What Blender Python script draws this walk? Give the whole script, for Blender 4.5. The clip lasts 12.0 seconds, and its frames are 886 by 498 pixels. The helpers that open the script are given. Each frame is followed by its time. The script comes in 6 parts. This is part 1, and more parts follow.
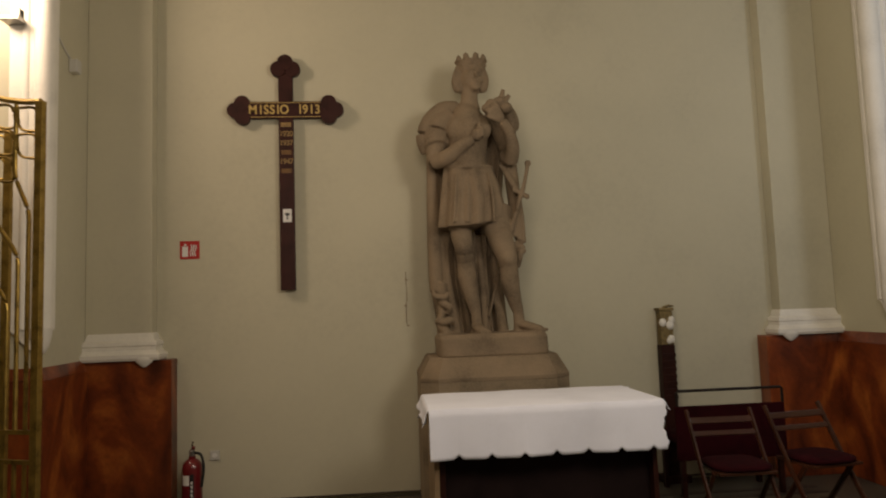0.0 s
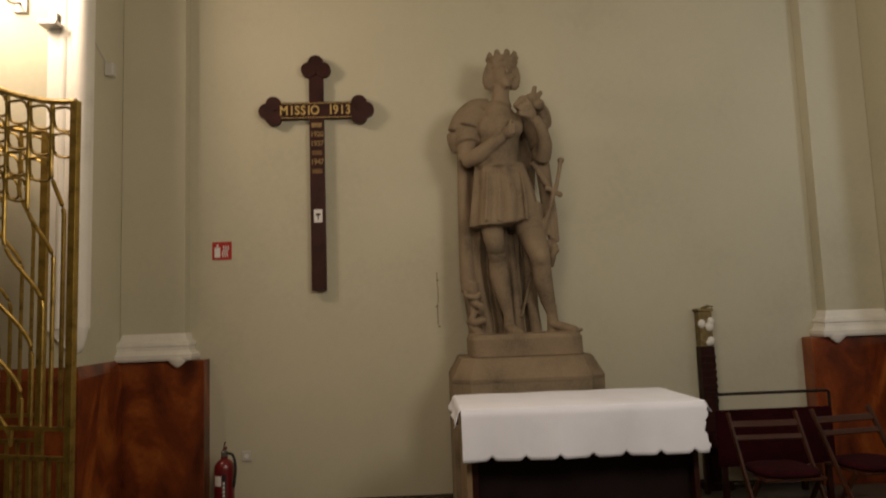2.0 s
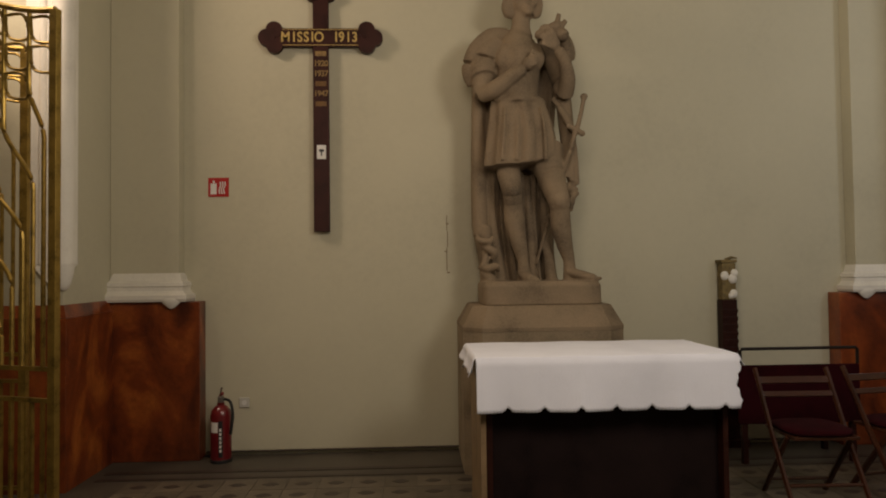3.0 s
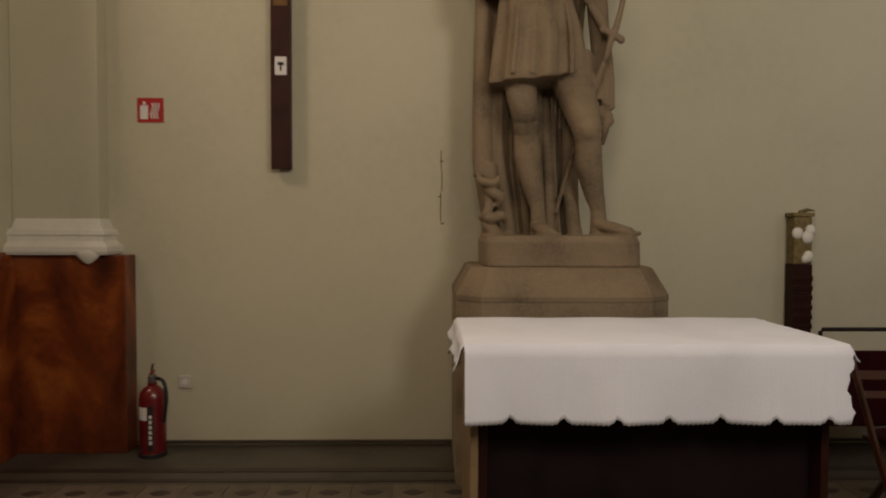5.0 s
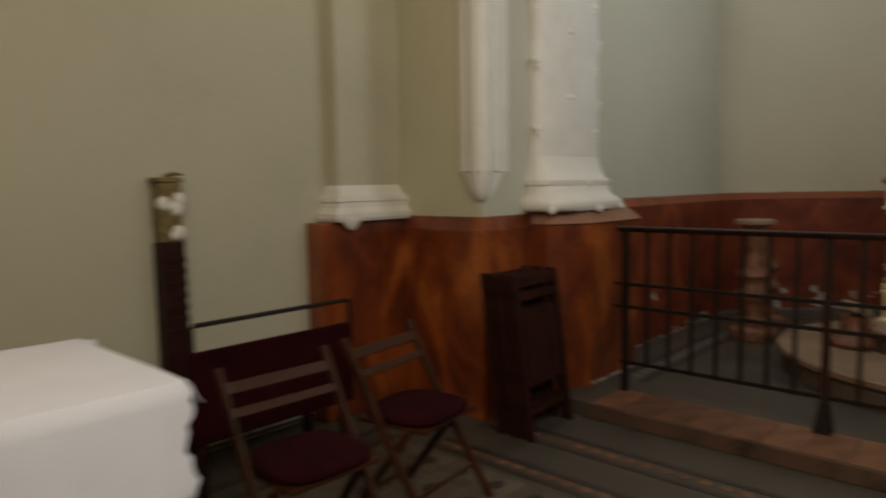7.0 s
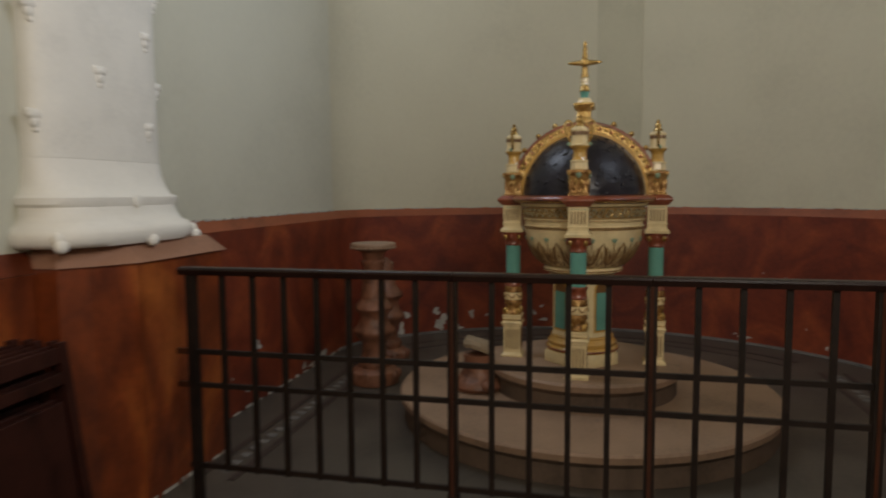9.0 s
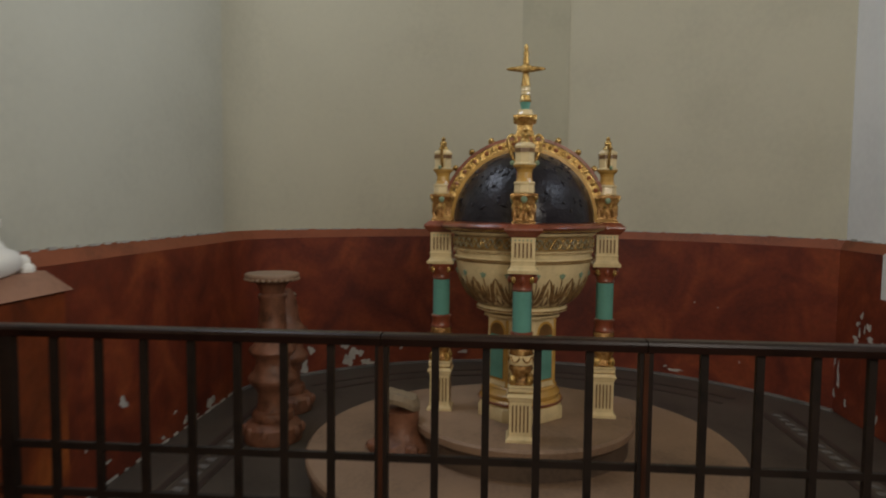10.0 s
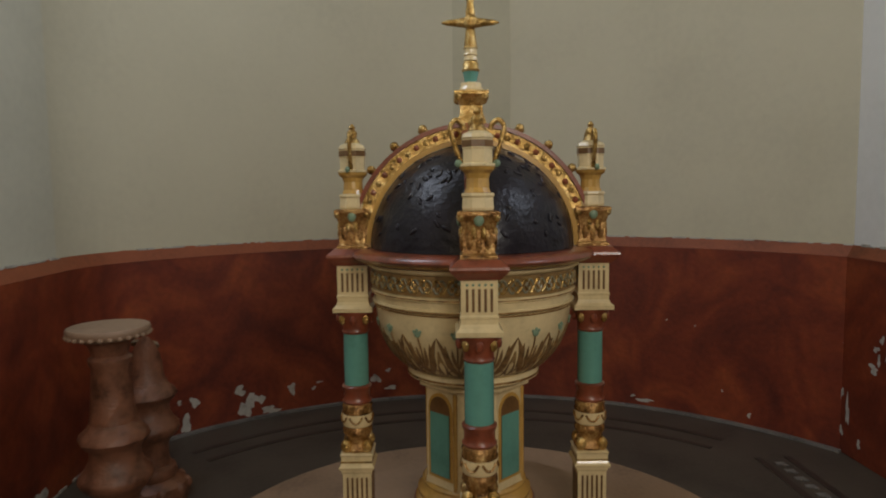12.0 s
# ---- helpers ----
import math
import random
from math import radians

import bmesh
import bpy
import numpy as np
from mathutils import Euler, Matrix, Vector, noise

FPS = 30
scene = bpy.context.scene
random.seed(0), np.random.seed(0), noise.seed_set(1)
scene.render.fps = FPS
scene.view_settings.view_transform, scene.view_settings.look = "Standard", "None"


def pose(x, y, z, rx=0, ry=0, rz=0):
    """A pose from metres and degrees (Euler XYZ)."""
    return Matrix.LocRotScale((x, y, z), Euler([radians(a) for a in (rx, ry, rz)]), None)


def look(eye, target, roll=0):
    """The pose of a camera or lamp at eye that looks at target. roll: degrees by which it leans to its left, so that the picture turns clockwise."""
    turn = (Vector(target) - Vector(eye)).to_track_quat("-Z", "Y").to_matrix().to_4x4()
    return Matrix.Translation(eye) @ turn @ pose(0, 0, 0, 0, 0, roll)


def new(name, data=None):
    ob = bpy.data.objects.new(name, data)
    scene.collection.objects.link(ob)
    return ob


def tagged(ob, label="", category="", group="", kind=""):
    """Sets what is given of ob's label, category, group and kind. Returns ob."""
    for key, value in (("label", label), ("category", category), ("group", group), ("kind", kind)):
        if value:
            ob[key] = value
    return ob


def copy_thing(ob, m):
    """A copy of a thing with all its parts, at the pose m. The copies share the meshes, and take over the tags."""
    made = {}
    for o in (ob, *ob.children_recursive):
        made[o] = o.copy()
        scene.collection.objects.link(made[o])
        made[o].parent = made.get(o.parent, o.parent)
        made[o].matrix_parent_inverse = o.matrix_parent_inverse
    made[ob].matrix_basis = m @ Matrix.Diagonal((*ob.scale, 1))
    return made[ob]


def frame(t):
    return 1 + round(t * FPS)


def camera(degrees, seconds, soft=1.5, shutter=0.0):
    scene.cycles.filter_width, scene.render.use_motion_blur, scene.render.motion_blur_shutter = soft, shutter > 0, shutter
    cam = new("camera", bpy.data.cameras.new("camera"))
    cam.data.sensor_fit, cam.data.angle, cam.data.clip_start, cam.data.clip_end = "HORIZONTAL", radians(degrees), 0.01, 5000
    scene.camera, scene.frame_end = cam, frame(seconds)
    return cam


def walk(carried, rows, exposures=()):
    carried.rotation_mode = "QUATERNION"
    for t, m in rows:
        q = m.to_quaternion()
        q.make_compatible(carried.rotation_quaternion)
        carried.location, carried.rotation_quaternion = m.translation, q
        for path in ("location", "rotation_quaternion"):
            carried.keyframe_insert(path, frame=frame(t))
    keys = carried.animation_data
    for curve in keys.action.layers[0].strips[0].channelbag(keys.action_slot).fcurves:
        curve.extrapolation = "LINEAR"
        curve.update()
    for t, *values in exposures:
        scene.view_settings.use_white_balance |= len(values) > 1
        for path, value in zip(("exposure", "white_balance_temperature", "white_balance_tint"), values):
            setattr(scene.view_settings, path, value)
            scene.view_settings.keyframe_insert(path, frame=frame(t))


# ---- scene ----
cam = camera(67.4, 12.0, soft=1.9, shutter=0.6)
METRES, EYE, TILT, LEAN, TURN = 6.3, 1.62, 0.0, 0.0, -4.9
ROWS = [
    (0.0, 0.0, 0.0, 0.0, 0.17, 4.87, 1.98),
    (0.5, 0.0014, -0.0021, 0.0009, 1.86, 6.11, 2.15),
    (1.0, 0.0017, -0.0011, 0.001, 2.67, 6.5, 2.2),
    (1.5, 0.0014, 0.0021, -0.0015, 2.82, 6.51, 2.21),
    (2.0, -0.0007, 0.0127, -0.009, 2.88, 5.58, 1.98),
    (2.5, -0.0108, 0.0383, -0.0139, 2.7, 2.51, 0.87),
    (3.0, -0.0209, 0.0656, -0.0216, 2.55, 1.73, 0.72),
    (5.0, -0.0056, 0.2535, -0.0291, 3.87, -1.95, -0.17),
    (5.5, 0.0175, 0.3045, -0.0283, 1.81, -3.11, 0.3),
    (6.0, 0.0412, 0.3423, -0.0291, -7.8, -4.34, 2.03),
    (6.5, 0.0672, 0.3874, -0.021, -24.39, -3.13, 0.8),
    (7.0, 0.116, 0.4086, -0.0252, -42.34, -5.38, 1.0),
    (7.5, 0.1703, 0.4276, -0.0224, -50.15, -4.82, 1.41),
    (9.5, 0.3828, 0.5016, -0.0141, -77.6, -4.77, -0.32),
    (10.0, 0.4312, 0.5239, -0.0087, -80.67, -3.84, -0.59),
    (10.5, 0.472, 0.5304, -0.0079, -84.1, -3.42, -0.15),
    (11.0, 0.5236, 0.5298, -0.0006, -85.23, -3.51, 0.52),
    (11.5, 0.5709, 0.5408, 0.0026, -85.8, -3.95, 0.54),
    (12.0, 0.6142, 0.5462, 0.0093, -87.22, -4.87, 0.68),
]
walk(cam, [(t, pose(0, 0, EYE, TILT, LEAN, TURN) @ pose(METRES * x, METRES * y, METRES * z, 90 + pitch, roll, yaw)) for t, x, y, z, yaw, pitch, roll in ROWS],
     exposures=[(0.0, 0.0, 6450, 13), (5.8, 0.0, 6400, 14), (6.6, -0.04, 6380, 9), (7.5, 0.2, 6250, 10), (9.5, 0.33, 5980, 11), (12.0, 0.33, 5980, 11)])

# ---- world, lamps, exposure ----
world = bpy.data.worlds.new("sky")
scene.world = world
world.use_nodes = True
wn = world.node_tree.nodes
sky = wn.new("ShaderNodeTexSky")
sky.sky_type, sky.sun_disc = "NISHITA", False
sky.sun_elevation, sky.sun_rotation = radians(35), radians(20)
world.node_tree.links.new(sky.outputs[0], wn["Background"].inputs[0])
wn["Background"].inputs[1].default_value = 0.1


def lamp(name, kind, m, power, colour, size=0.5, size_y=None):
    d = bpy.data.lights.new(name, kind)
    d.energy, d.color = power, colour
    if kind == "AREA":
        d.shape = "RECTANGLE"
        d.size, d.size_y = size, size_y or size
    else:
        d.shadow_soft_size = size
    ob = new(name, d)
    ob.matrix_world = m
    return ob


WARM, NEUTRAL, DAY = (1.0, 0.77, 0.55), (1.0, 0.92, 0.78), (0.88, 0.93, 1.0)
# Fill lamps added out of view to brighten the nave; no chandelier is known.
lamp("chandelier_light", "POINT", pose(0.0, 2.2, 3.0), 88, (1.0, 0.82, 0.62), 0.5)
lamp("chandelier_light", "POINT", pose(2.1, 1.6, 3.1), 136, (1.0, 0.90, 0.74), 0.5)
lamp("chapel_wall_light", "POINT", pose(-3.1, 4.38, 4.25), 128, (1.0, 0.77, 0.55), 0.3)
# Daylight fill lamps, added at assumed windows out of view.
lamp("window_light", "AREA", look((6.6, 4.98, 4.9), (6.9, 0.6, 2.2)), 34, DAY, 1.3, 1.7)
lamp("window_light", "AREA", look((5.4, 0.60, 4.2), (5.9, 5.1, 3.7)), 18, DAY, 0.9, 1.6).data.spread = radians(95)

# ---- materials ----


def material(name, colour, rough=0.6, metal=0.0, vary=0.12, scale=6.0, fine=60.0, bump=0.15, second=None, stain=2.0, coat=0.0, spec=0.5, random_tone=0.0):
    """A surface with a broad and a fine variation of tone and a fine relief."""
    mat = bpy.data.materials.new(name)
    mat.use_nodes = True
    n, l = mat.node_tree.nodes, mat.node_tree.links
    b = n["Principled BSDF"]
    co = n.new("ShaderNodeTexCoord")
    n1, n2 = n.new("ShaderNodeTexNoise"), n.new("ShaderNodeTexNoise")
    n1.inputs["Scale"].default_value, n1.inputs["Detail"].default_value = scale, 5
    n2.inputs["Scale"].default_value, n2.inputs["Detail"].default_value = fine, 6
    l.new(co.outputs["Object"], n1.inputs["Vector"])
    l.new(co.outputs["Object"], n2.inputs["Vector"])
    mixf = n.new("ShaderNodeMath")
    mixf.operation = "MULTIPLY_ADD"
    mixf.inputs[1].default_value = 0.35
    l.new(n2.outputs[0], mixf.inputs[0])
    l.new(n1.outputs[0], mixf.inputs[2])
    ramp = n.new("ShaderNodeValToRGB")
    dark = tuple(max(0.0, c * (1 - vary * stain)) for c in colour)
    light = second or tuple(min(1.0, c * (1 + vary)) for c in colour)
    e = ramp.color_ramp.elements
    e[0].position, e[0].color = 0.42, (*dark, 1)
    e[1].position, e[1].color = 0.92, (*light, 1)
    mid = ramp.color_ramp.elements.new(0.66)
    mid.color = (*colour, 1)
    l.new(mixf.outputs[0], ramp.inputs[0])
    out = ramp.outputs[0]
    if random_tone:
        info = n.new("ShaderNodeObjectInfo")
        hsv = n.new("ShaderNodeHueSaturation")
        rng = n.new("ShaderNodeMapRange")
        rng.inputs[3].default_value, rng.inputs[4].default_value = 1 - random_tone, 1 + random_tone
        l.new(info.outputs["Random"], rng.inputs[0])
        l.new(rng.outputs[0], hsv.inputs["Value"])
        l.new(out, hsv.inputs["Color"])
        out = hsv.outputs[0]
    l.new(out, b.inputs["Base Color"])
    b.inputs["Roughness"].default_value, b.inputs["Metallic"].default_value = rough, metal
    b.inputs["Specular IOR Level"].default_value = spec
    b.inputs["Coat Weight"].default_value, b.inputs["Coat Roughness"].default_value = coat, 0.12
    if bump:
        bp = n.new("ShaderNodeBump")
        bp.inputs["Strength"].default_value, bp.inputs["Distance"].default_value = bump, 0.02
        l.new(mixf.outputs[0], bp.inputs["Height"])
        l.new(bp.outputs[0], b.inputs["Normal"])
    return mat


def veined(name, base, vein, deep, scale=1.6, rough=0.35, coat=0.15, stretch=1.0):
    """Painted imitation marble: drifting veins over a mottled ground."""
    mat = bpy.data.materials.new(name)
    mat.use_nodes = True
    n, l = mat.node_tree.nodes, mat.node_tree.links
    b = n["Principled BSDF"]
    co = n.new("ShaderNodeTexCoord")
    warp = n.new("ShaderNodeTexNoise")
    warp.inputs["Scale"].default_value, warp.inputs["Detail"].default_value, warp.inputs["Distortion"].default_value = scale, 6, 1.6
    long = n.new("ShaderNodeMapping")
    long.inputs["Scale"].default_value = (1.0, 1.0, stretch)
    l.new(co.outputs["Object"], long.inputs[0])
    l.new(long.outputs[0], warp.inputs["Vector"])
    ramp = n.new("ShaderNodeValToRGB")
    e = ramp.color_ramp.elements
    e[0].position, e[0].color = 0.30, (*deep, 1)
    e[1].position, e[1].color = 0.74, (*vein, 1)
    ramp.color_ramp.elements.new(0.52).color = (*base, 1)
    l.new(warp.outputs[0], ramp.inputs[0])
    fine = n.new("ShaderNodeTexNoise")
    fine.inputs["Scale"].default_value, fine.inputs["Detail"].default_value = 28, 6
    l.new(co.outputs["Object"], fine.inputs["Vector"])
    mul = n.new("ShaderNodeMix")
    mul.data_type, mul.blend_type = "RGBA", "OVERLAY"
    mul.inputs[0].default_value = 0.35
    l.new(ramp.outputs[0], mul.inputs[6])
    l.new(fine.outputs[0], mul.inputs[7])
    out, height = mul.outputs[2], fine.outputs[0]
    l.new(out, b.inputs["Base Color"])
    b.inputs["Roughness"].default_value, b.inputs["Coat Weight"].default_value, b.inputs["Coat Roughness"].default_value = rough, coat, 0.2
    bp = n.new("ShaderNodeBump")
    bp.inputs["Strength"].default_value, bp.inputs["Distance"].default_value = 0.2, 0.01
    l.new(height, bp.inputs["Height"])
    l.new(bp.outputs[0], b.inputs["Normal"])
    return mat


PLASTER = material("cream_plaster", (0.54, 0.51, 0.385), 0.85, vary=0.05, scale=1.1, fine=22, bump=0.06)
# Cream plaster darkened to olive: shade on the pier's west side is painted in.
PLASTER_SHADE = material("olive_shade_plaster", (0.51, 0.48, 0.345), 0.85, vary=0.05, scale=1.2, fine=22, bump=0.06)
# Paler, greener plaster copy: daylight on the chapel's north wall is put into it.
PLASTER_LIT = material("daylit_greenish_plaster", (0.53, 0.52, 0.425), 0.85, vary=0.05, scale=1.1, fine=22, bump=0.06)
PLASTER_STRIP = material("dull_olive_plaster", (0.475, 0.45, 0.33), 0.85, vary=0.06, scale=1.6, fine=22, bump=0.06)
# Whiter than the apse plaster, with no blue in the colour.
PLASTER_WHITE = material("white_wall_plaster", (0.76, 0.76, 0.74), 0.85, vary=0.04, scale=1.2, fine=22, bump=0.06)
STUCCO = material("white_stucco", (0.78, 0.755, 0.69), 0.6, vary=0.06, scale=4, fine=50, bump=0.12)
MARBLE = veined("red_brown_marble_paint", (0.195, 0.041, 0.009), (0.40, 0.118, 0.022), (0.070, 0.015, 0.006), 2.4, stretch=0.5)
MARBLE_CHAPEL = veined("peeling_red_marble_paint", (0.165, 0.029, 0.010), (0.27, 0.060, 0.016), (0.080, 0.014, 0.007), 1.9, 0.5, 0.05)
BAND = material("orange_red_band_paint", (0.235, 0.064, 0.022), 0.6, vary=0.24, scale=2.4, fine=40)
LEDGE = material("pink_tan_ledge_paint", (0.29, 0.15, 0.09), 0.7, vary=0.16, scale=3, fine=40)
BARE = material("bare_grey_plaster", (0.42, 0.40, 0.36), 0.9, vary=0.22, scale=14, fine=70, bump=0.25)
STONE = material("weathered_sandstone", (0.215, 0.160, 0.102), 0.9, vary=0.26, scale=3.2, fine=70, bump=0.35)
STONE_PALE = material("pale_sandstone", (0.255, 0.196, 0.127), 0.9, vary=0.22, scale=4, fine=70, bump=0.3)
CLOTH = material("white_altar_linen", (0.82, 0.84, 0.95), 0.9, vary=0.04, scale=3, fine=160, bump=0.12)
DARK_WOOD = material("dark_stained_wood", (0.030, 0.009, 0.006), 0.5, vary=0.3, scale=9, fine=90, bump=0.1, spec=0.16)
BROWN_WOOD = material("brown_stained_wood", (0.048, 0.0155, 0.007), 0.28, vary=0.25, scale=7, fine=90, bump=0.06, spec=0.4)
PALE_WOOD = material("tan_wood_side", (0.24, 0.16, 0.085), 0.6, vary=0.2, scale=8, fine=80, bump=0.1)
BLACK_CLOTH = material("black_brown_wood", (0.013, 0.007, 0.007), 0.7, vary=0.3, scale=5, fine=90, spec=0.12)
CROSS_WOOD = material("red_black_lacquered_wood", (0.038, 0.011, 0.009), 0.5, vary=0.25, scale=8, fine=90, bump=0.08, spec=0.25)
VELVET = material("dark_red_velvet", (0.024, 0.0014, 0.0035), 0.95, vary=0.25, scale=6, fine=120, bump=0.15, spec=0.12)
BRASS = material("worn_gilt_iron", (0.37, 0.25, 0.062), 0.42, 0.85, vary=0.3, scale=12, fine=90, bump=0.1)
IRON = material("black_painted_iron", (0.013, 0.008, 0.006), 0.5, vary=0.3, scale=12, fine=90, bump=0.08, spec=0.25)
HANDRAIL = material("dark_lacquered_handrail", (0.016, 0.007, 0.005), 0.34, vary=0.3, scale=6, fine=80, bump=0.04, spec=0.2)
FLOOR = material("grey_stone_floor", (0.072, 0.061, 0.048), 0.5, vary=0.2, scale=2.2, fine=40, bump=0.08)
FLOOR_TILE = material("beige_cement_tile", (0.11, 0.09, 0.066), 0.5, vary=0.15, scale=5, fine=50, bump=0.06, random_tone=0.14)
FLOOR_DARK = material("dark_brown_cement_tile", (0.045, 0.032, 0.026), 0.5, vary=0.2, scale=5, fine=50, bump=0.06)
FLOOR_RED = material("red_brown_cement_tile", (0.185, 0.085, 0.047), 0.48, vary=0.28, scale=7, fine=50, bump=0.1, random_tone=0.3)
# Worn step tile in a darker copy; the riser's shade is in the colour.
RISER = material("worn_shaded_red_tile", (0.085, 0.045, 0.029), 0.6, vary=0.4, scale=5, fine=40, bump=0.12)
# Darker than the treads: grime, plus the drum sides' shadow put into the colour.
STEP_SIDE = material("grimy_shaded_limestone", (0.115, 0.078, 0.053), 0.7, vary=0.28, scale=3, fine=40, bump=0.12)
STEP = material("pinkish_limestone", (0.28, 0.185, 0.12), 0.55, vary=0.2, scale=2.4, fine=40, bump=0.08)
TERRACOTTA = material("terracotta", (0.19, 0.082, 0.045), 0.42, vary=0.34, scale=11, fine=60, bump=0.5)
IVORY = material("ivory_glazed_ceramic", (0.72, 0.59, 0.33), 0.22, vary=0.12, scale=9, fine=60, bump=0.03, coat=0.5)
TEAL = material("teal_glazed_ceramic", (0.13, 0.33, 0.275), 0.25, vary=0.12, scale=6, fine=50, bump=0.03, coat=0.4)
OXBLOOD = material("red_brown_glazed_ceramic", (0.21, 0.055, 0.025), 0.3, vary=0.25, scale=14, fine=80, bump=0.08, coat=0.25)
GOLD = material("gold_lustre_glaze", (0.52, 0.32, 0.085), 0.22, 0.7, vary=0.42, scale=30, fine=120, bump=0.4, second=(0.80, 0.62, 0.28))
GILT_BROWN = material("brown_gold_glaze", (0.34, 0.175, 0.05), 0.25, 0.5, vary=0.42, scale=30, fine=120, bump=0.4, second=(0.62, 0.42, 0.16))
YELLOW = material("yellow_ochre_glaze", (0.55, 0.33, 0.08), 0.25, vary=0.12, scale=10, fine=60, bump=0.03, coat=0.4)
DOME = material("blue_black_glazed_tile", (0.012, 0.010, 0.016), 0.28, vary=0.3, scale=10, fine=48, bump=0.5, coat=0.0, spec=0.4)
GREEN_FLOWER = material("sage_green_glaze", (0.20, 0.29, 0.19), 0.4, vary=0.15, scale=20)
LEAF_PAINT = material("olive_brown_leaf_paint", (0.20, 0.115, 0.042), 0.35, vary=0.3, scale=40)
OCHRE_DULL = material("dull_ochre_glaze", (0.27, 0.17, 0.06), 0.3, vary=0.3, scale=30, fine=90, bump=0.2)
BROWN_PAINT = material("brown_painted_ornament", (0.16, 0.085, 0.03), 0.35, vary=0.2, scale=20)
EXT_RED = material("red_gloss_enamel", (0.14, 0.006, 0.010), 0.3, vary=0.12, scale=8, bump=0.0, coat=0.4)
BLACK = material("black_rubber", (0.012, 0.012, 0.013), 0.5, vary=0.1, bump=0.0)
WHITE = material("white_print", (0.72, 0.71, 0.69), 0.6, vary=0.03, bump=0.0)
SIGN_RED = material("red_safety_sign", (0.42, 0.018, 0.016), 0.5, vary=0.05, bump=0.0)
LETTER = material("gold_leaf_lettering", (0.52, 0.37, 0.12), 0.45, vary=0.15, scale=30, bump=0.0)
LETTER_DIM = material("tarnished_gold_lettering", (0.27, 0.17, 0.06), 0.5, vary=0.2, scale=30, bump=0.0)
TARNISHED = material("tarnished_gilt", (0.20, 0.145, 0.055), 0.55, 0.3, vary=0.35, scale=25, fine=90, bump=0.2)
GREY_PLASTIC = material("pale_grey_plastic", (0.55, 0.54, 0.50), 0.5, vary=0.05, bump=0.0)
PEWTER_GREEN = material("grey_green_glaze", (0.20, 0.20, 0.14), 0.35, vary=0.2, scale=20)
GREY_DUST = material("dusty_grey_stone", (0.16, 0.15, 0.14), 0.8, vary=0.25, scale=7, fine=60)
PEWTER = material("dull_metal", (0.25, 0.24, 0.22), 0.4, 0.8, vary=0.1, bump=0.0)

# ---- building blocks ----


def part(name, bm, mat, parent=None, label=""):
    me = bpy.data.meshes.new(name)
    bmesh.ops.recalc_face_normals(bm, faces=bm.faces)
    bm.to_mesh(me)
    bm.free()
    me.materials.append(mat)
    ob = new(name, me)
    ob.parent = parent
    if label:
        ob["label"] = label
    return ob


def thing(name, label, category, at=(0, 0, 0), turn=0, group="", kind=""):
    ob = new(name)
    ob.empty_display_size = 0.1
    ob.matrix_world = pose(*at, 0, 0, turn)
    return tagged(ob, label, category, group, kind)


def smooth(ob, angle=40):
    ob.data.shade_smooth()
    if angle < 170:
        ob.data.set_sharp_from_angle(angle=radians(angle))
    return ob


def box(bm, x0, x1, y0, y1, z0, z1, bevel=0.0):
    vs = [bm.verts.new((x, y, z)) for x in (x0, x1) for y in (y0, y1) for z in (z0, z1)]
    fs = [bm.faces.new([vs[i] for i in q]) for q in ((0, 1, 3, 2), (4, 6, 7, 5), (0, 4, 5, 1), (2, 3, 7, 6), (0, 2, 6, 4), (1, 5, 7, 3))]
    if bevel:
        bmesh.ops.recalc_face_normals(bm, faces=fs)
        bmesh.ops.bevel(bm, geom=list({e for f in fs for e in f.edges}), offset=bevel, segments=2, affect="EDGES", profile=0.6)
    return bm


def boxed(x0, x1, y0, y1, z0, z1, bevel=0.0):
    return box(bmesh.new(), x0, x1, y0, y1, z0, z1, bevel)


def prism(bm, outline, z0, z1):
    """An upright prism over a plan outline."""
    lo = [bm.verts.new((x, y, z0)) for x, y in outline]
    hi = [bm.verts.new((x, y, z1)) for x, y in outline]
    k = len(lo)
    bm.faces.new(lo[::-1])
    bm.faces.new(hi)
    for i in range(k):
        bm.faces.new((lo[i], lo[(i + 1) % k], hi[(i + 1) % k], hi[i]))
    return bm


def lathe(bm, profile, seg=32, cx=0.0, cy=0.0, square=False, turn=0.0):
    """A turned (or, with square, four-sided) body over a profile of (radius, height)."""
    seg = 4 if square else seg
    off = (math.pi / 4 if square else 0) + turn
    grow = math.sqrt(2) if square else 1
    rings = []
    for r, z in profile:
        rings.append([bm.verts.new((cx + r * grow * math.cos(off + 2 * math.pi * i / seg), cy + r * grow * math.sin(off + 2 * math.pi * i / seg), z)) for i in range(seg)])
    for a, b in zip(rings, rings[1:]):
        for i in range(seg):
            bm.faces.new((a[i], a[(i + 1) % seg], b[(i + 1) % seg], b[i]))
    bm.faces.new(rings[0][::-1])
    bm.faces.new(rings[-1])
    return bm


def turned(profile, seg=32, cx=0.0, cy=0.0, square=False, turn=0.0):
    return lathe(bmesh.new(), profile, seg, cx, cy, square, turn)


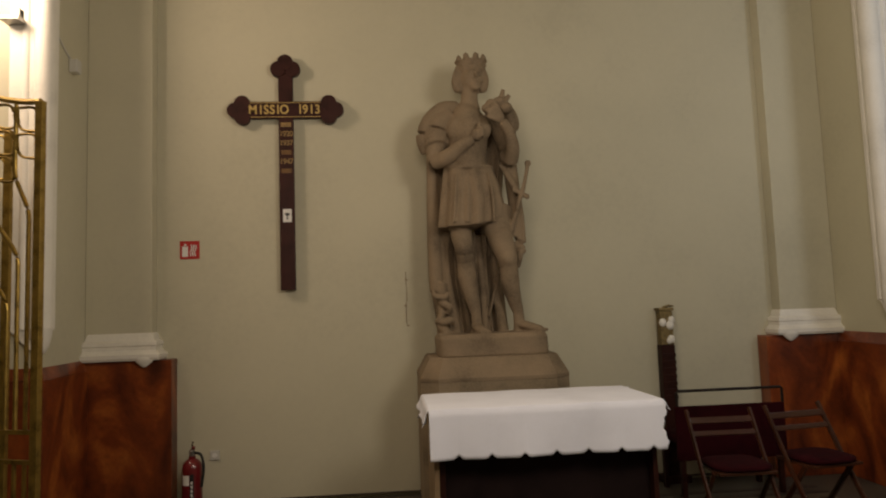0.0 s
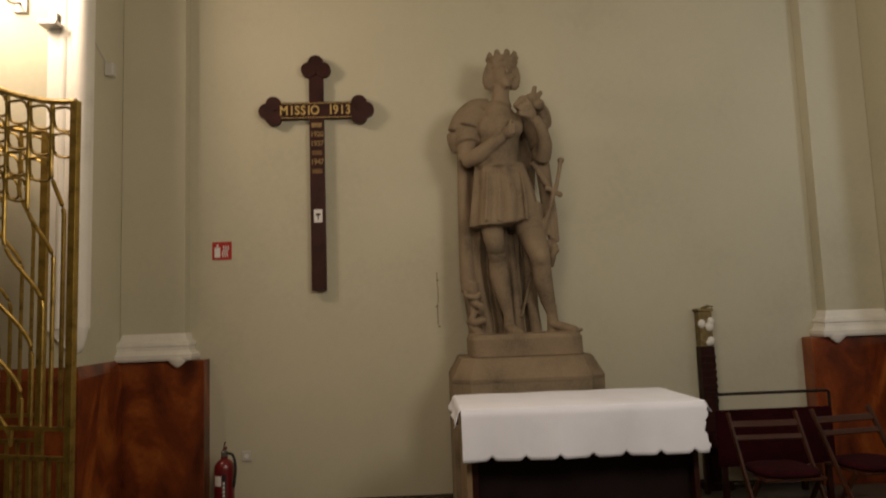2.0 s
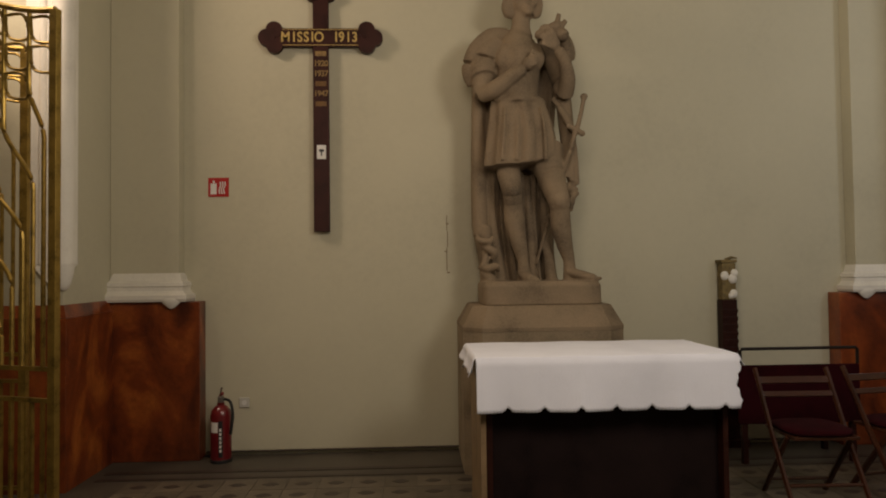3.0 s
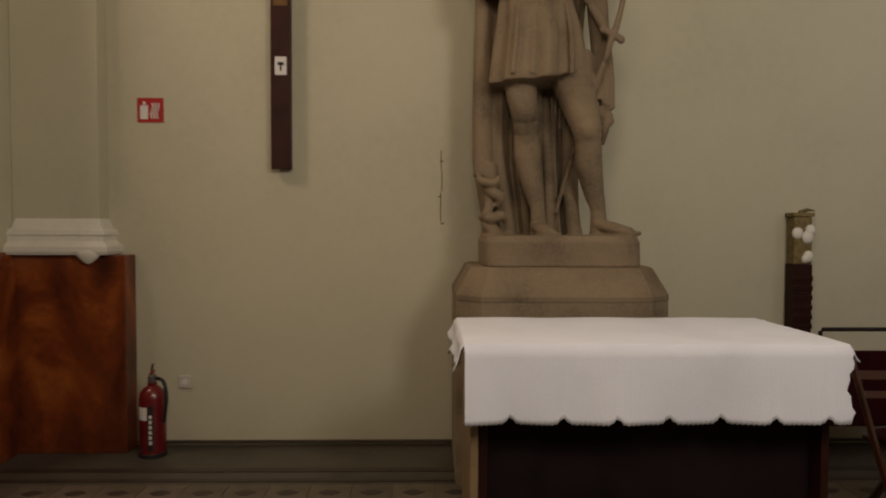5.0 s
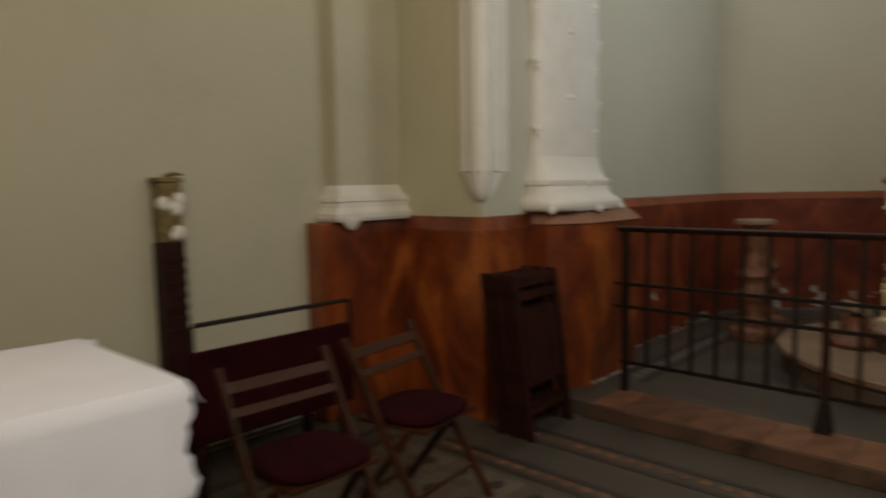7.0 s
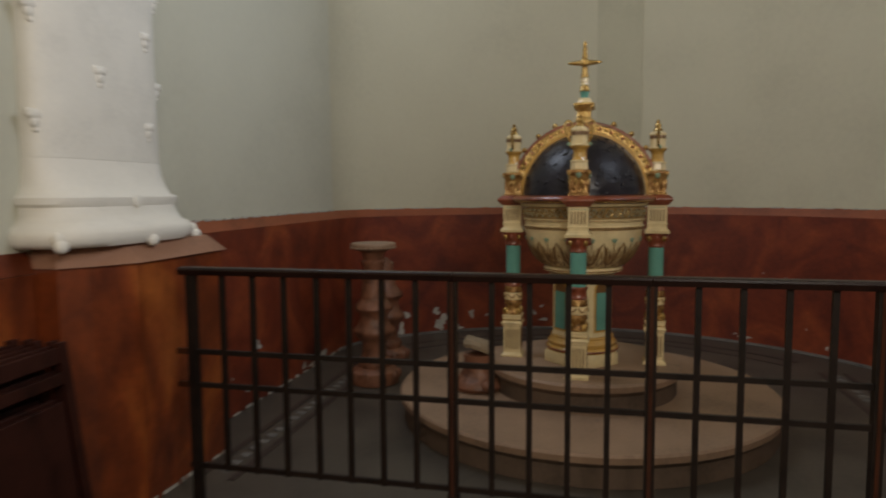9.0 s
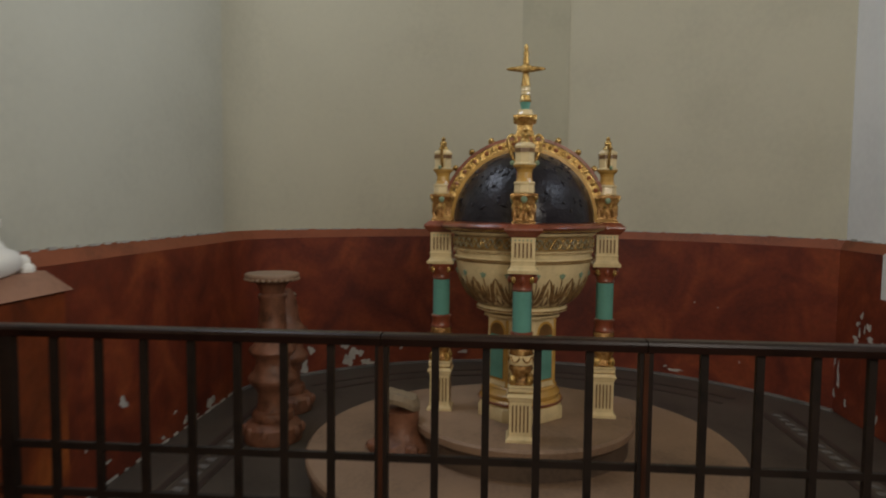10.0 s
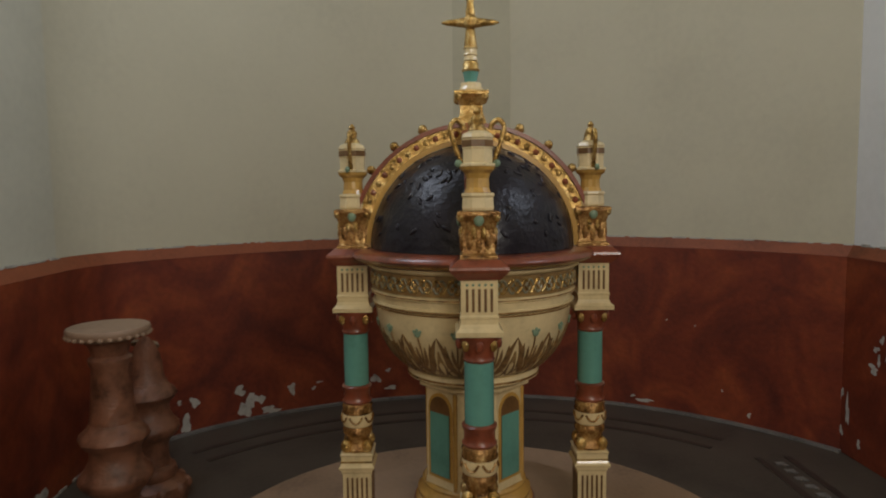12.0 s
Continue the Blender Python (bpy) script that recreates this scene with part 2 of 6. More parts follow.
def tube(bm, pts, radius, seg=8, flat=1.0):
    """A bar bent along points; radius may be one number or one for each point."""
    pts = [Vector(p) for p in pts]
    rad = radius if isinstance(radius, (list, tuple)) else [radius] * len(pts)
    up = Vector((0, 0, 1))
    rings = []
    for i, p in enumerate(pts):
        d = (pts[min(i + 1, len(pts) - 1)] - pts[max(i - 1, 0)]).normalized()
        ref = up if abs(d.dot(up)) < 0.95 else Vector((1, 0, 0))
        s = d.cross(ref).normalized()
        t = s.cross(d).normalized()
        rings.append([bm.verts.new(p + rad[i] * (math.cos(2 * math.pi * k / seg) * s + flat * math.sin(2 * math.pi * k / seg) * t)) for k in range(seg)])
    for a, b in zip(rings, rings[1:]):
        for k in range(seg):
            bm.faces.new((a[k], a[(k + 1) % seg], b[(k + 1) % seg], b[k]))
    bm.faces.new(rings[0][::-1])
    bm.faces.new(rings[-1])
    return bm


def ball(bm, x, y, z, rx, ry=None, rz=None, seg=12, turn=None):
    m = Matrix.Translation((x, y, z)) @ (turn or Matrix.Identity(4)) @ Matrix.Diagonal((rx, ry or rx, rz or rx, 1))
    bmesh.ops.create_uvsphere(bm, u_segments=seg, v_segments=max(6, seg // 2), radius=1, matrix=m)
    return bm


def curve_pts(ctrl, n=8):
    """A smooth line through control points."""
    c = [Vector(p) for p in ctrl]
    out = []
    for i in range(len(c) - 1):
        p0, p1, p2, p3 = c[max(i - 1, 0)], c[i], c[i + 1], c[min(i + 2, len(c) - 1)]
        for k in range(n):
            t = k / n
            out.append(0.5 * (2 * p1 + (p2 - p0) * t + (2 * p0 - 5 * p1 + 4 * p2 - p3) * t * t + (3 * p1 - p0 - 3 * p2 + p3) * t ** 3))
    out.append(c[-1])
    return out


def words(text, size, mat, m, parent=None, depth=0.002, name="lettering"):
    """Raised lettering in the built-in font, as a mesh, centred on the pose m and read along its x."""
    cu = bpy.data.curves.new(name, "FONT")
    cu.offset = size * 0.02
    cu.body, cu.size, cu.extrude, cu.align_x, cu.align_y = text, size, depth, "CENTER", "CENTER"
    tmp = bpy.data.objects.new(name, cu)
    scene.collection.objects.link(tmp)
    bpy.context.view_layer.update()
    me = bpy.data.meshes.new_from_object(tmp.evaluated_get(bpy.context.evaluated_depsgraph_get()))
    bpy.data.objects.remove(tmp)
    me.materials.clear()
    me.materials.append(mat)
    ob = new(name, me)
    ob.parent, ob.matrix_basis = parent, m
    return ob


def structure(name, bm, mat, label, category):
    return tagged(part(name, bm, mat), label, category, kind="structure")

# ---- the large structure ----
NORTH, AXIS = 5.93, 0.79          # the statue wall, and the middle of its bay
PIER_X, PIER_Y = 4.10, 5.10       # corner of the pier beside the font chapel
CHX, CHY, CHR, CHW = 6.58, 2.85, 2.72, 2.25   # apse of the font chapel: middle, radius, half width
SOUTH = CHY - 2.33
DADO, LIFT, TOP = 1.25, 0.09, 7.2
FIL = 0.7                          # the north corner of the apse is rounded by this radius
FX, FY = CHX + math.sqrt((CHR - FIL) ** 2 - (PIER_Y - FIL - CHY) ** 2), PIER_Y - FIL
APSE_A = math.atan2(FY - CHY, FX - CHX)
APSE_S = math.asin((CHY - SOUTH) / CHR)

structure("floor", boxed(-9, 4.551, -8, NORTH + 0.4, -0.2, 0), FLOOR, "worn grey stone church floor with tiled borders", "floor")
structure("floor_chapel", boxed(4.553, 9.9, 0.1, 5.6, -0.2, LIFT - 0.004), FLOOR, "grey stone floor of the raised font chapel", "floor")
structure("wall_north", boxed(2 * AXIS - PIER_X + 0.001, PIER_X - 0.001, NORTH, NORTH + 0.4, 0, TOP), PLASTER, "cream plastered church wall with faint stains", "wall")


def pierced(x0, x1, y0, y1, hole):
    """A wall along x with one window opening (x0, x1, z0, z1) through it."""
    xs, zs = (x0, hole[0], hole[1], x1), (0, hole[2], hole[3], TOP)
    bm = bmesh.new()
    v = [[[bm.verts.new((x, y, z)) for z in zs] for x in xs] for y in (y0, y1)]
    for i in range(3):
        for k in range(3):
            if (i, k) != (1, 1):
                for side in v:
                    bm.faces.new((side[i][k], side[i + 1][k], side[i + 1][k + 1], side[i][k + 1]))
    rim = [(i, 0) for i in range(3)] + [(3, k) for k in range(3)] + [(i, 3) for i in (3, 2, 1)] + [(0, k) for k in (3, 2, 1)]
    for loop in (rim, [(1, 1), (2, 1), (2, 2), (1, 2)]):
        for p, q in zip(loop, loop[1:] + loop[:1]):
            bm.faces.new((v[0][p[0]][p[1]], v[0][q[0]][q[1]], v[1][q[0]][q[1]], v[1][p[0]][p[1]]))
    return bm


# Openings cut for the added windows, which are not seen.
HOLE_N, HOLE_S = (5.85, 7.35, 3.95, 5.85), (4.8, 6.0, 3.3, 5.1)
structure("wall_chapel_north", pierced(PIER_X + 0.001, FX, PIER_Y, PIER_Y + 0.011, HOLE_N), PLASTER_LIT, "cream white plastered chapel wall", "wall")
structure("wall_pier_east", pierced(PIER_X, 8.2, PIER_Y + 0.012, NORTH + 0.4, HOLE_N), PLASTER_SHADE, "cream plastered pier beside the font chapel", "wall")
structure("wall_pier_west", boxed(-5.6, 2 * AXIS - PIER_X, PIER_Y, NORTH + 0.4, 0, TOP), PLASTER, "cream plastered pier beside the side chapel", "wall")
structure("wall_west", boxed(-9.4, -9, -8, NORTH + 0.4, 0, TOP), PLASTER, "cream plastered church wall", "wall")
structure("wall_side_chapel", boxed(-9, -5.6, PIER_Y + 0.3, NORTH + 0.4, 0, TOP), PLASTER, "cream plastered side chapel wall", "wall")
structure("wall_south", boxed(-9.4, 10, -8.4, -8, 0, TOP), PLASTER, "cream plastered church wall", "wall")
structure("wall_east", boxed(4.6, 5.0, -8, SOUTH - 0.02, 0, TOP), PLASTER, "cream plastered church wall", "wall")
structure("ceiling", boxed(-9.4, 10, -8.4, 6.4, TOP + 0.002, TOP + 0.2), PLASTER, "cream plastered church ceiling", "ceiling")


def apse(r0, r1, a0=-APSE_S, a1=APSE_A, n=48, c=(CHX, CHY)):
    """A plan outline of a ring sector round the apse's middle."""
    ang = [a0 + (a1 - a0) * i / n for i in range(n + 1)]
    return [(c[0] + r0 * math.cos(a), c[1] + r0 * math.sin(a)) for a in ang] + [(c[0] + r1 * math.cos(a), c[1] + r1 * math.sin(a)) for a in reversed(ang)]


def sector(bm, r0, r1, z0, z1, a0=-APSE_S, a1=APSE_A, n=48, c=(CHX, CHY)):
    p = apse(r0, r1, a0, a1, n, c)
    k = n + 1
    v = [[bm.verts.new((x, y, z)) for x, y in p] for z in (z0, z1)]
    for i in range(n):
        j, a, b = i + 1, 2 * k - 1 - i, 2 * k - 2 - i
        for q in ((v[1][i], v[1][j], v[1][b], v[1][a]), (v[0][i], v[0][a], v[0][b], v[0][j]), (v[0][i], v[0][j], v[1][j], v[1][i]), (v[0][a], v[1][a], v[1][b], v[0][b])):
            bm.faces.new(q)
    bm.faces.new((v[0][0], v[1][0], v[1][2 * k - 1], v[0][2 * k - 1]))
    bm.faces.new((v[0][k - 1], v[0][k], v[1][k], v[1][k - 1]))
    return bm


def rounded(r0, r1, z0, z1):
    """The apse and its rounded north corner, between two radii taken at the apse."""
    d = CHR - FIL
    bm = sector(bmesh.new(), r0, r1, z0, z1)
    return sector(bm, r0 - d, r1 - d, z0, z1, APSE_A, math.pi / 2, 16, (FX, FY))


smooth(structure("wall_apse", rounded(CHR, CHR + 0.3, 0, TOP), PLASTER, "curved cream plastered apse wall behind the font", "wall"))
structure("wall_chapel_south", pierced(4.6, 8.02, SOUTH - 0.3, SOUTH, HOLE_S), PLASTER_WHITE, "chapel wall in whiter plaster than the apse", "wall")
structure("trim_apse_strip", sector(bmesh.new(), CHR - 0.006, CHR - 0.0005, DADO + LIFT + 0.02, TOP, -0.17, -0.01, 8), PLASTER_STRIP, "flat olive plaster strip up the apse wall", "wall strip")


def dado_run(bm, x0, x1, y0, y1, z0, z1):
    return box(bm, x0, x1, y0, y1, z0, z1, 0.006)


# chapel dado: marbled paint below, a paler slanting band on top
Z1 = DADO + LIFT
smooth(structure("dado_apse", rounded(CHR - 0.05, CHR - 0.002, LIFT, Z1 - 0.07), MARBLE_CHAPEL, "peeling dark red marbled dado of the apse", "dado"))
structure("dado_chapel_south", boxed(4.6, 8.03, SOUTH + 0.002, SOUTH + 0.05, LIFT, Z1 - 0.07), MARBLE_CHAPEL, "peeling dark red marbled dado of the chapel", "dado")
structure("dado_chapel_north", boxed(5.52, FX, PIER_Y - 0.05, PIER_Y - 0.002, LIFT, Z1 - 0.07), MARBLE_CHAPEL, "peeling dark red marbled dado of the chapel", "dado")


def sloped(bm, axis_pts_low, axis_pts_high, back_low, back_high):
    k = len(axis_pts_low)
    rows = [[bm.verts.new(p) for p in r] for r in (axis_pts_low, axis_pts_high, back_high, back_low)]
    for a, b in zip(rows, rows[1:] + rows[:1]):
        for i in range(k - 1):
            bm.faces.new((a[i], a[i + 1], b[i + 1], b[i]))
    bm.faces.new([r[0] for r in rows])
    bm.faces.new([r[-1] for r in rows][::-1])
    return bm


angs = [-APSE_S - 0.02 + (APSE_S + APSE_A + 0.02) * i / 48 for i in range(49)]
turn_in = [APSE_A + (math.pi / 2 - APSE_A) * i / 16 for i in range(1, 17)]
edge = lambda r, z: [(CHX + r * math.cos(a), CHY + r * math.sin(a), z + 0.004 * math.sin(a * 37) * (z > Z1 - 0.01)) for a in angs] + [(FX + (r - CHR + FIL) * math.cos(a), FY + (r - CHR + FIL) * math.sin(a), z) for a in turn_in]
smooth(structure("dado_band_apse", sloped(bmesh.new(), edge(CHR - 0.05, Z1 - 0.069), edge(CHR - 0.012, Z1), edge(CHR - 0.001, Z1), edge(CHR - 0.001, Z1 - 0.069)), BAND, "orange red band on top of the dado", "dado band"))
for nm, yw, s in (("dado_band_north", PIER_Y, -1), ("dado_band_south", SOUTH, 1)):
    xs = [5.52 if s < 0 else 4.6] + [5.7 + 0.2 * i for i in range(11)] + [FX if s < 0 else 8.1]
    line = lambda off, z: [(x, yw + s * off, z + 0.004 * math.sin(x * 9) * (z > Z1 - 0.01)) for x in xs]
    structure(nm, sloped(bmesh.new(), line(0.05, Z1 - 0.069), line(0.012, Z1), line(0.001, Z1), line(0.001, Z1 - 0.069)), BAND, "orange red band on top of the dado", "dado band")

# chipped pale edge where the band meets the plaster
rnd = random.Random(11)
bm = bmesh.new()
a = -APSE_S
while a < APSE_A - 0.03:
    da = rnd.uniform(0.006, 0.035)
    h = rnd.uniform(0.002, 0.008)
    sector(bm, CHR - 0.016, CHR - 0.002, Z1 - 0.004, Z1 + h, a, a + da, 3)
    a += da + rnd.uniform(0.0, 0.03)
x = 5.6
while x < 7.9:
    dx = rnd.uniform(0.02, 0.10)
    box(bm, min(x, FX - 0.05), min(x + dx, FX), PIER_Y - 0.018, PIER_Y - 0.002, Z1 - 0.004, Z1 + rnd.uniform(0.003, 0.012))
    box(bm, x, x + dx, SOUTH + 0.002, SOUTH + 0.018, Z1 - 0.004, Z1 + rnd.uniform(0.003, 0.012))
    x += dx + rnd.uniform(0.0, 0.08)
x = 5.54
while x < FX:
    dx = rnd.uniform(0.02, 0.12)
    box(bm, x, x + dx, PIER_Y - 0.054 - rnd.uniform(0, 0.006), PIER_Y - 0.05, LIFT, LIFT + rnd.uniform(0.004, 0.016))
    x += dx + rnd.uniform(0.0, 0.10)
y = PIER_Y - 0.29
while y < PIER_Y - 0.07:
    dy = rnd.uniform(0.02, 0.06)
    box(bm, 5.5605, 5.565, y, min(y + dy, PIER_Y - 0.06), LIFT, LIFT + rnd.uniform(0.01, 0.03))
    y += dy + rnd.uniform(0.0, 0.03)
x = 4.90
while x < 5.50:
    dx = rnd.uniform(0.02, 0.08)
    box(bm, x, x + dx, PIER_Y - 0.312, PIER_Y - 0.3075, LIFT, LIFT + rnd.uniform(0.006, 0.022))
    x += dx + rnd.uniform(0.0, 0.05)
tagged(part("trim_chipped_edge", bm, BARE), "chipped pale plaster edge above the dado", "plaster edge", kind="stuff")

# an old scratch in the plaster beside the statue
t = thing("wall_scratch", "thin grey vertical scratch in the plaster", "scratch", (0.163, NORTH - 0.001, 0), kind="structure")
for z0, z1, dx in ((1.47, 1.66, 0.0), (1.665, 1.80, 0.008), (1.805, 1.93, 0.003)):
    part("mark", boxed(dx - 0.003, dx + 0.003, -0.0015, 0.0005, z0, z1), STONE, t)
for z, dx in ((1.455, 0.012), (1.63, -0.006), (1.86, 0.006)):
    part("chip", boxed(dx - 0.011, dx + 0.011, -0.0015, 0.0005, z - 0.006, z + 0.006), STONE_PALE, t)

GLASS = bpy.data.materials.new("clear_window_glass")
GLASS.use_nodes = True
GLASS.node_tree.nodes["Principled BSDF"].inputs["Transmission Weight"].default_value = 1.0
GLASS.node_tree.nodes["Principled BSDF"].inputs["Roughness"].default_value = 0.05

# unseen windows above the view, added only to house the daylight fill lamps
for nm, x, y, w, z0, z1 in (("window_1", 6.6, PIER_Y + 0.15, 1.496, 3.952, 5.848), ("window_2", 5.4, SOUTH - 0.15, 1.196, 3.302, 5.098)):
    t = thing(nm, "unseen window with a wooden frame, added around a fill lamp", "window", (x, y, 0), kind="structure")
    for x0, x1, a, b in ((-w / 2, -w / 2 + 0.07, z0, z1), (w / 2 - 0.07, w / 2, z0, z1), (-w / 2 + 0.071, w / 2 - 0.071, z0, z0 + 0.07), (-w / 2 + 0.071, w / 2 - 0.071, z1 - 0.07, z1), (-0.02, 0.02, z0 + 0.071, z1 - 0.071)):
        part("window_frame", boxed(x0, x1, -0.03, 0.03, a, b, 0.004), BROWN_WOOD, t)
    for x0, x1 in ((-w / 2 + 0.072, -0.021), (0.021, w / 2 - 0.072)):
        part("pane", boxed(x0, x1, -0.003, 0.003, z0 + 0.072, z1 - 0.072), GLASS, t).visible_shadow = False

# step up to the chapel
structure("step_riser", boxed(4.525, 4.552, 0.6, 4.62, 0.001, LIFT + 0.002, 0.006), RISER, "worn red brown tiled step before the font chapel", "step")


def base_profile(w, d, h):
    """Rings (half width, half depth, height) of an attic base."""
    return [(w + 0.075, d + 0.075, 0), (w + 0.085, d + 0.085, 0.02), (w + 0.085, d + 0.085, 0.05), (w + 0.062, d + 0.062, 0.068), (w + 0.045, d + 0.045, 0.085),
            (w + 0.045, d + 0.045, 0.115), (w + 0.055, d + 0.055, 0.125), (w + 0.05, d + 0.05, 0.15), (w + 0.022, d + 0.022, 0.165), (w + 0.012, d + 0.012, 0.2), (w, d, h)]


def rect_loft(bm, cx, cy, rings, z0):
    rows = [[bm.verts.new((cx + sx * a, cy + sy * b, z0 + z)) for sx, sy in ((-1, -1), (1, -1), (1, 1), (-1, 1))] for a, b, z in rings]
    for p, q in zip(rows, rows[1:]):
        for i in range(4):
            bm.faces.new((p[i], p[(i + 1) % 4], q[(i + 1) % 4], q[i]))
    bm.faces.new(rows[0][::-1])
    bm.faces.new(rows[-1])
    return bm


def pilaster(mirror):
    """A flat pilaster on a marbled pedestal in the corner between the statue wall and a pier."""
    f = (lambda x: 2 * AXIS - x) if mirror else (lambda x: x)
    span = lambda a, b: (min(f(a), f(b)), max(f(a), f(b)))
    t = thing("pilaster", "cream plaster pilaster with a white base on a red brown marbled pedestal", "pilaster", kind="structure", group="pilasters of the bay")
    x0, x1 = span(3.39, 4.098)
    part("pedestal", boxed(x0, x1, 5.77, NORTH - 0.003, 0.0, DADO, 0.008), MARBLE, t, "red brown marbled pedestal")
    x0, x1 = span(3.56, 4.097)
    part("shaft", boxed(x0, x1, 5.80, NORTH - 0.002, DADO + 0.2, TOP, 0.004), PLASTER, t)
    cx = f(3.815)
    bm = rect_loft(bmesh.new(), cx, 5.93, base_profile(0.258, 0.132, 0.225), DADO + 0.004)
    part("base", bm, STUCCO, t, "white moulded stucco base")
    # corner leaf that laps over the pedestal's edge
    bm = bmesh.new()
    lathe(bm, [(0.006, -0.062), (0.022, -0.05), (0.045, -0.022), (0.062, 0.005), (0.066, 0.03), (0.05, 0.05), (0.02, 0.056)], 18)
    bmesh.ops.transform(bm, matrix=pose(f(3.60), 5.738, DADO) @ Matrix.Diagonal((1.25, 0.45, 0.85, 1)), verts=bm.verts)
    smooth(part("corner_leaf", bm, STUCCO, t, "white stucco leaf"), 60)
    # dado on the pier's side and front
    x0, x1 = span(PIER_X - 0.04, PIER_X - 0.001)
    part("pier_dado_side", boxed(x0, x1, PIER_Y - 0.04, 5.767, 0.0, DADO - 0.07, 0.004), MARBLE, t, "red brown marbled dado")
    x0, x1 = span(PIER_X + 0.001, 4.598 if not mirror else 6.2)
    part("pier_dado_front", boxed(x0, x1, PIER_Y - 0.04, PIER_Y - 0.001, 0.0, DADO - 0.07, 0.004), MARBLE, t, "red brown marbled dado")
    bm = bmesh.new()
    lo, hi = (PIER_X - 0.04, PIER_Y - 0.04), (PIER_X - 0.008, PIER_Y - 0.008)
    e = 4.598 if not mirror else 6.2
    rows = [[(f(lo[0]), 5.766, DADO - 0.068), (f(lo[0]), lo[1], DADO - 0.068), (f(e), lo[1], DADO - 0.068)],
            [(f(hi[0]), 5.766, DADO + 0.02), (f(hi[0]), hi[1], DADO + 0.02), (f(e), hi[1], DADO + 0.02)],
            [(f(PIER_X - 0.002), 5.766, DADO + 0.02), (f(PIER_X - 0.002), PIER_Y - 0.002, DADO + 0.02), (f(e), PIER_Y - 0.002, DADO + 0.02)],
            [(f(PIER_X - 0.002), 5.766, DADO - 0.068), (f(PIER_X - 0.002), PIER_Y - 0.002, DADO - 0.068), (f(e), PIER_Y - 0.002, DADO - 0.068)]]
    part("dado_band", sloped(bm, *rows[:2], rows[3], rows[2]), MARBLE, t, "orange red slanting band")
    # moulded edge that runs down the pier's corner and ends in a drop
    c = f(PIER_X)
    s = -1 if mirror else 1
    x0, x1 = span(PIER_X - 0.025, PIER_X - 0.0005)
    part("moulding_flat", boxed(x0, x1, PIER_Y + 0.02, PIER_Y + 0.15, 1.545, TOP - 0.01, 0.005), STUCCO, t)
    x0, x1 = span(PIER_X + 0.03, PIER_X + 0.25)
    part("moulding_flat", boxed(x0, x1, PIER_Y - 0.022, PIER_Y - 0.0005, 1.545, TOP - 0.01, 0.005), STUCCO, t)
    for dx, dy, r, zb in ((0.0, 0.0, 0.075, 1.55), (-0.012, 0.10, 0.03, 1.55), (0.13, -0.010, 0.03, 1.55), (0.20, 0.0, 0.022, 1.56)):
        bm = tube(bmesh.new(), [(c + s * dx, PIER_Y + dy, zb), (c + s * dx, PIER_Y + dy, TOP - 0.01)], r, 14)
        smooth(part("corner_moulding", bm, STUCCO, t, "white moulded stucco edge"), 60)
    bm = bmesh.new()
    cut = [(0.0, 1.376), (0.15, 1.384), (0.3, 1.408), (0.5, 1.458), (0.68, 1.512), (0.8, 1.536), (1.0, 1.5445)]
    for wide, place in ((0.25, lambda u, d: (c + s * u, PIER_Y - d)), (0.15, lambda u, d: (c - s * d, PIER_Y + u))):
        ring = [(u * wide, z) for u, z in cut] + [(0.0, 1.5445)]
        lo = [bm.verts.new((*place(u, 0.0005), z)) for u, z in ring]
        hi = [bm.verts.new((*place(u, 0.024), z)) for u, z in ring]
        bm.faces.new(lo[::-1])
        bm.faces.new(hi)
        for q in range(len(ring)):
            bm.faces.new((lo[q], lo[(q + 1) % len(ring)], hi[(q + 1) % len(ring)], hi[q]))
    tube(bm, [(c, PIER_Y, z) for z in (1.37, 1.385, 1.42, 1.48, 1.549)], [0.018, 0.034, 0.05, 0.065, 0.075], 20)
    smooth(part("drop", bm, STUCCO, t, "white stucco drop"), 40)
    return t


pilaster(False)
pilaster(True)


def soft_outline(w, d, n=36, power=3.2):
    """A rounded oblong in plan."""
    out = []
    for i in range(n):
        a = 2 * math.pi * i / n
        c, q = math.cos(a), math.sin(a)
        out.append((w * math.copysign(abs(c) ** (2 / power), c), d * math.copysign(abs(q) ** (2 / power), q)))
    return out


def soft_loft(bm, rings):
    rows = [[bm.verts.new((x, y, z)) for x, y in soft_outline(w, d)] for w, d, z in rings]
    k = len(rows[0])
    for p, q in zip(rows, rows[1:]):
        for i in range(k):
            bm.faces.new((p[i], p[(i + 1) % k], q[(i + 1) % k], q[i]))
    bm.faces.new(rows[0][::-1])
    bm.faces.new(rows[-1])
    return bm


BOSS_Z = 0.555


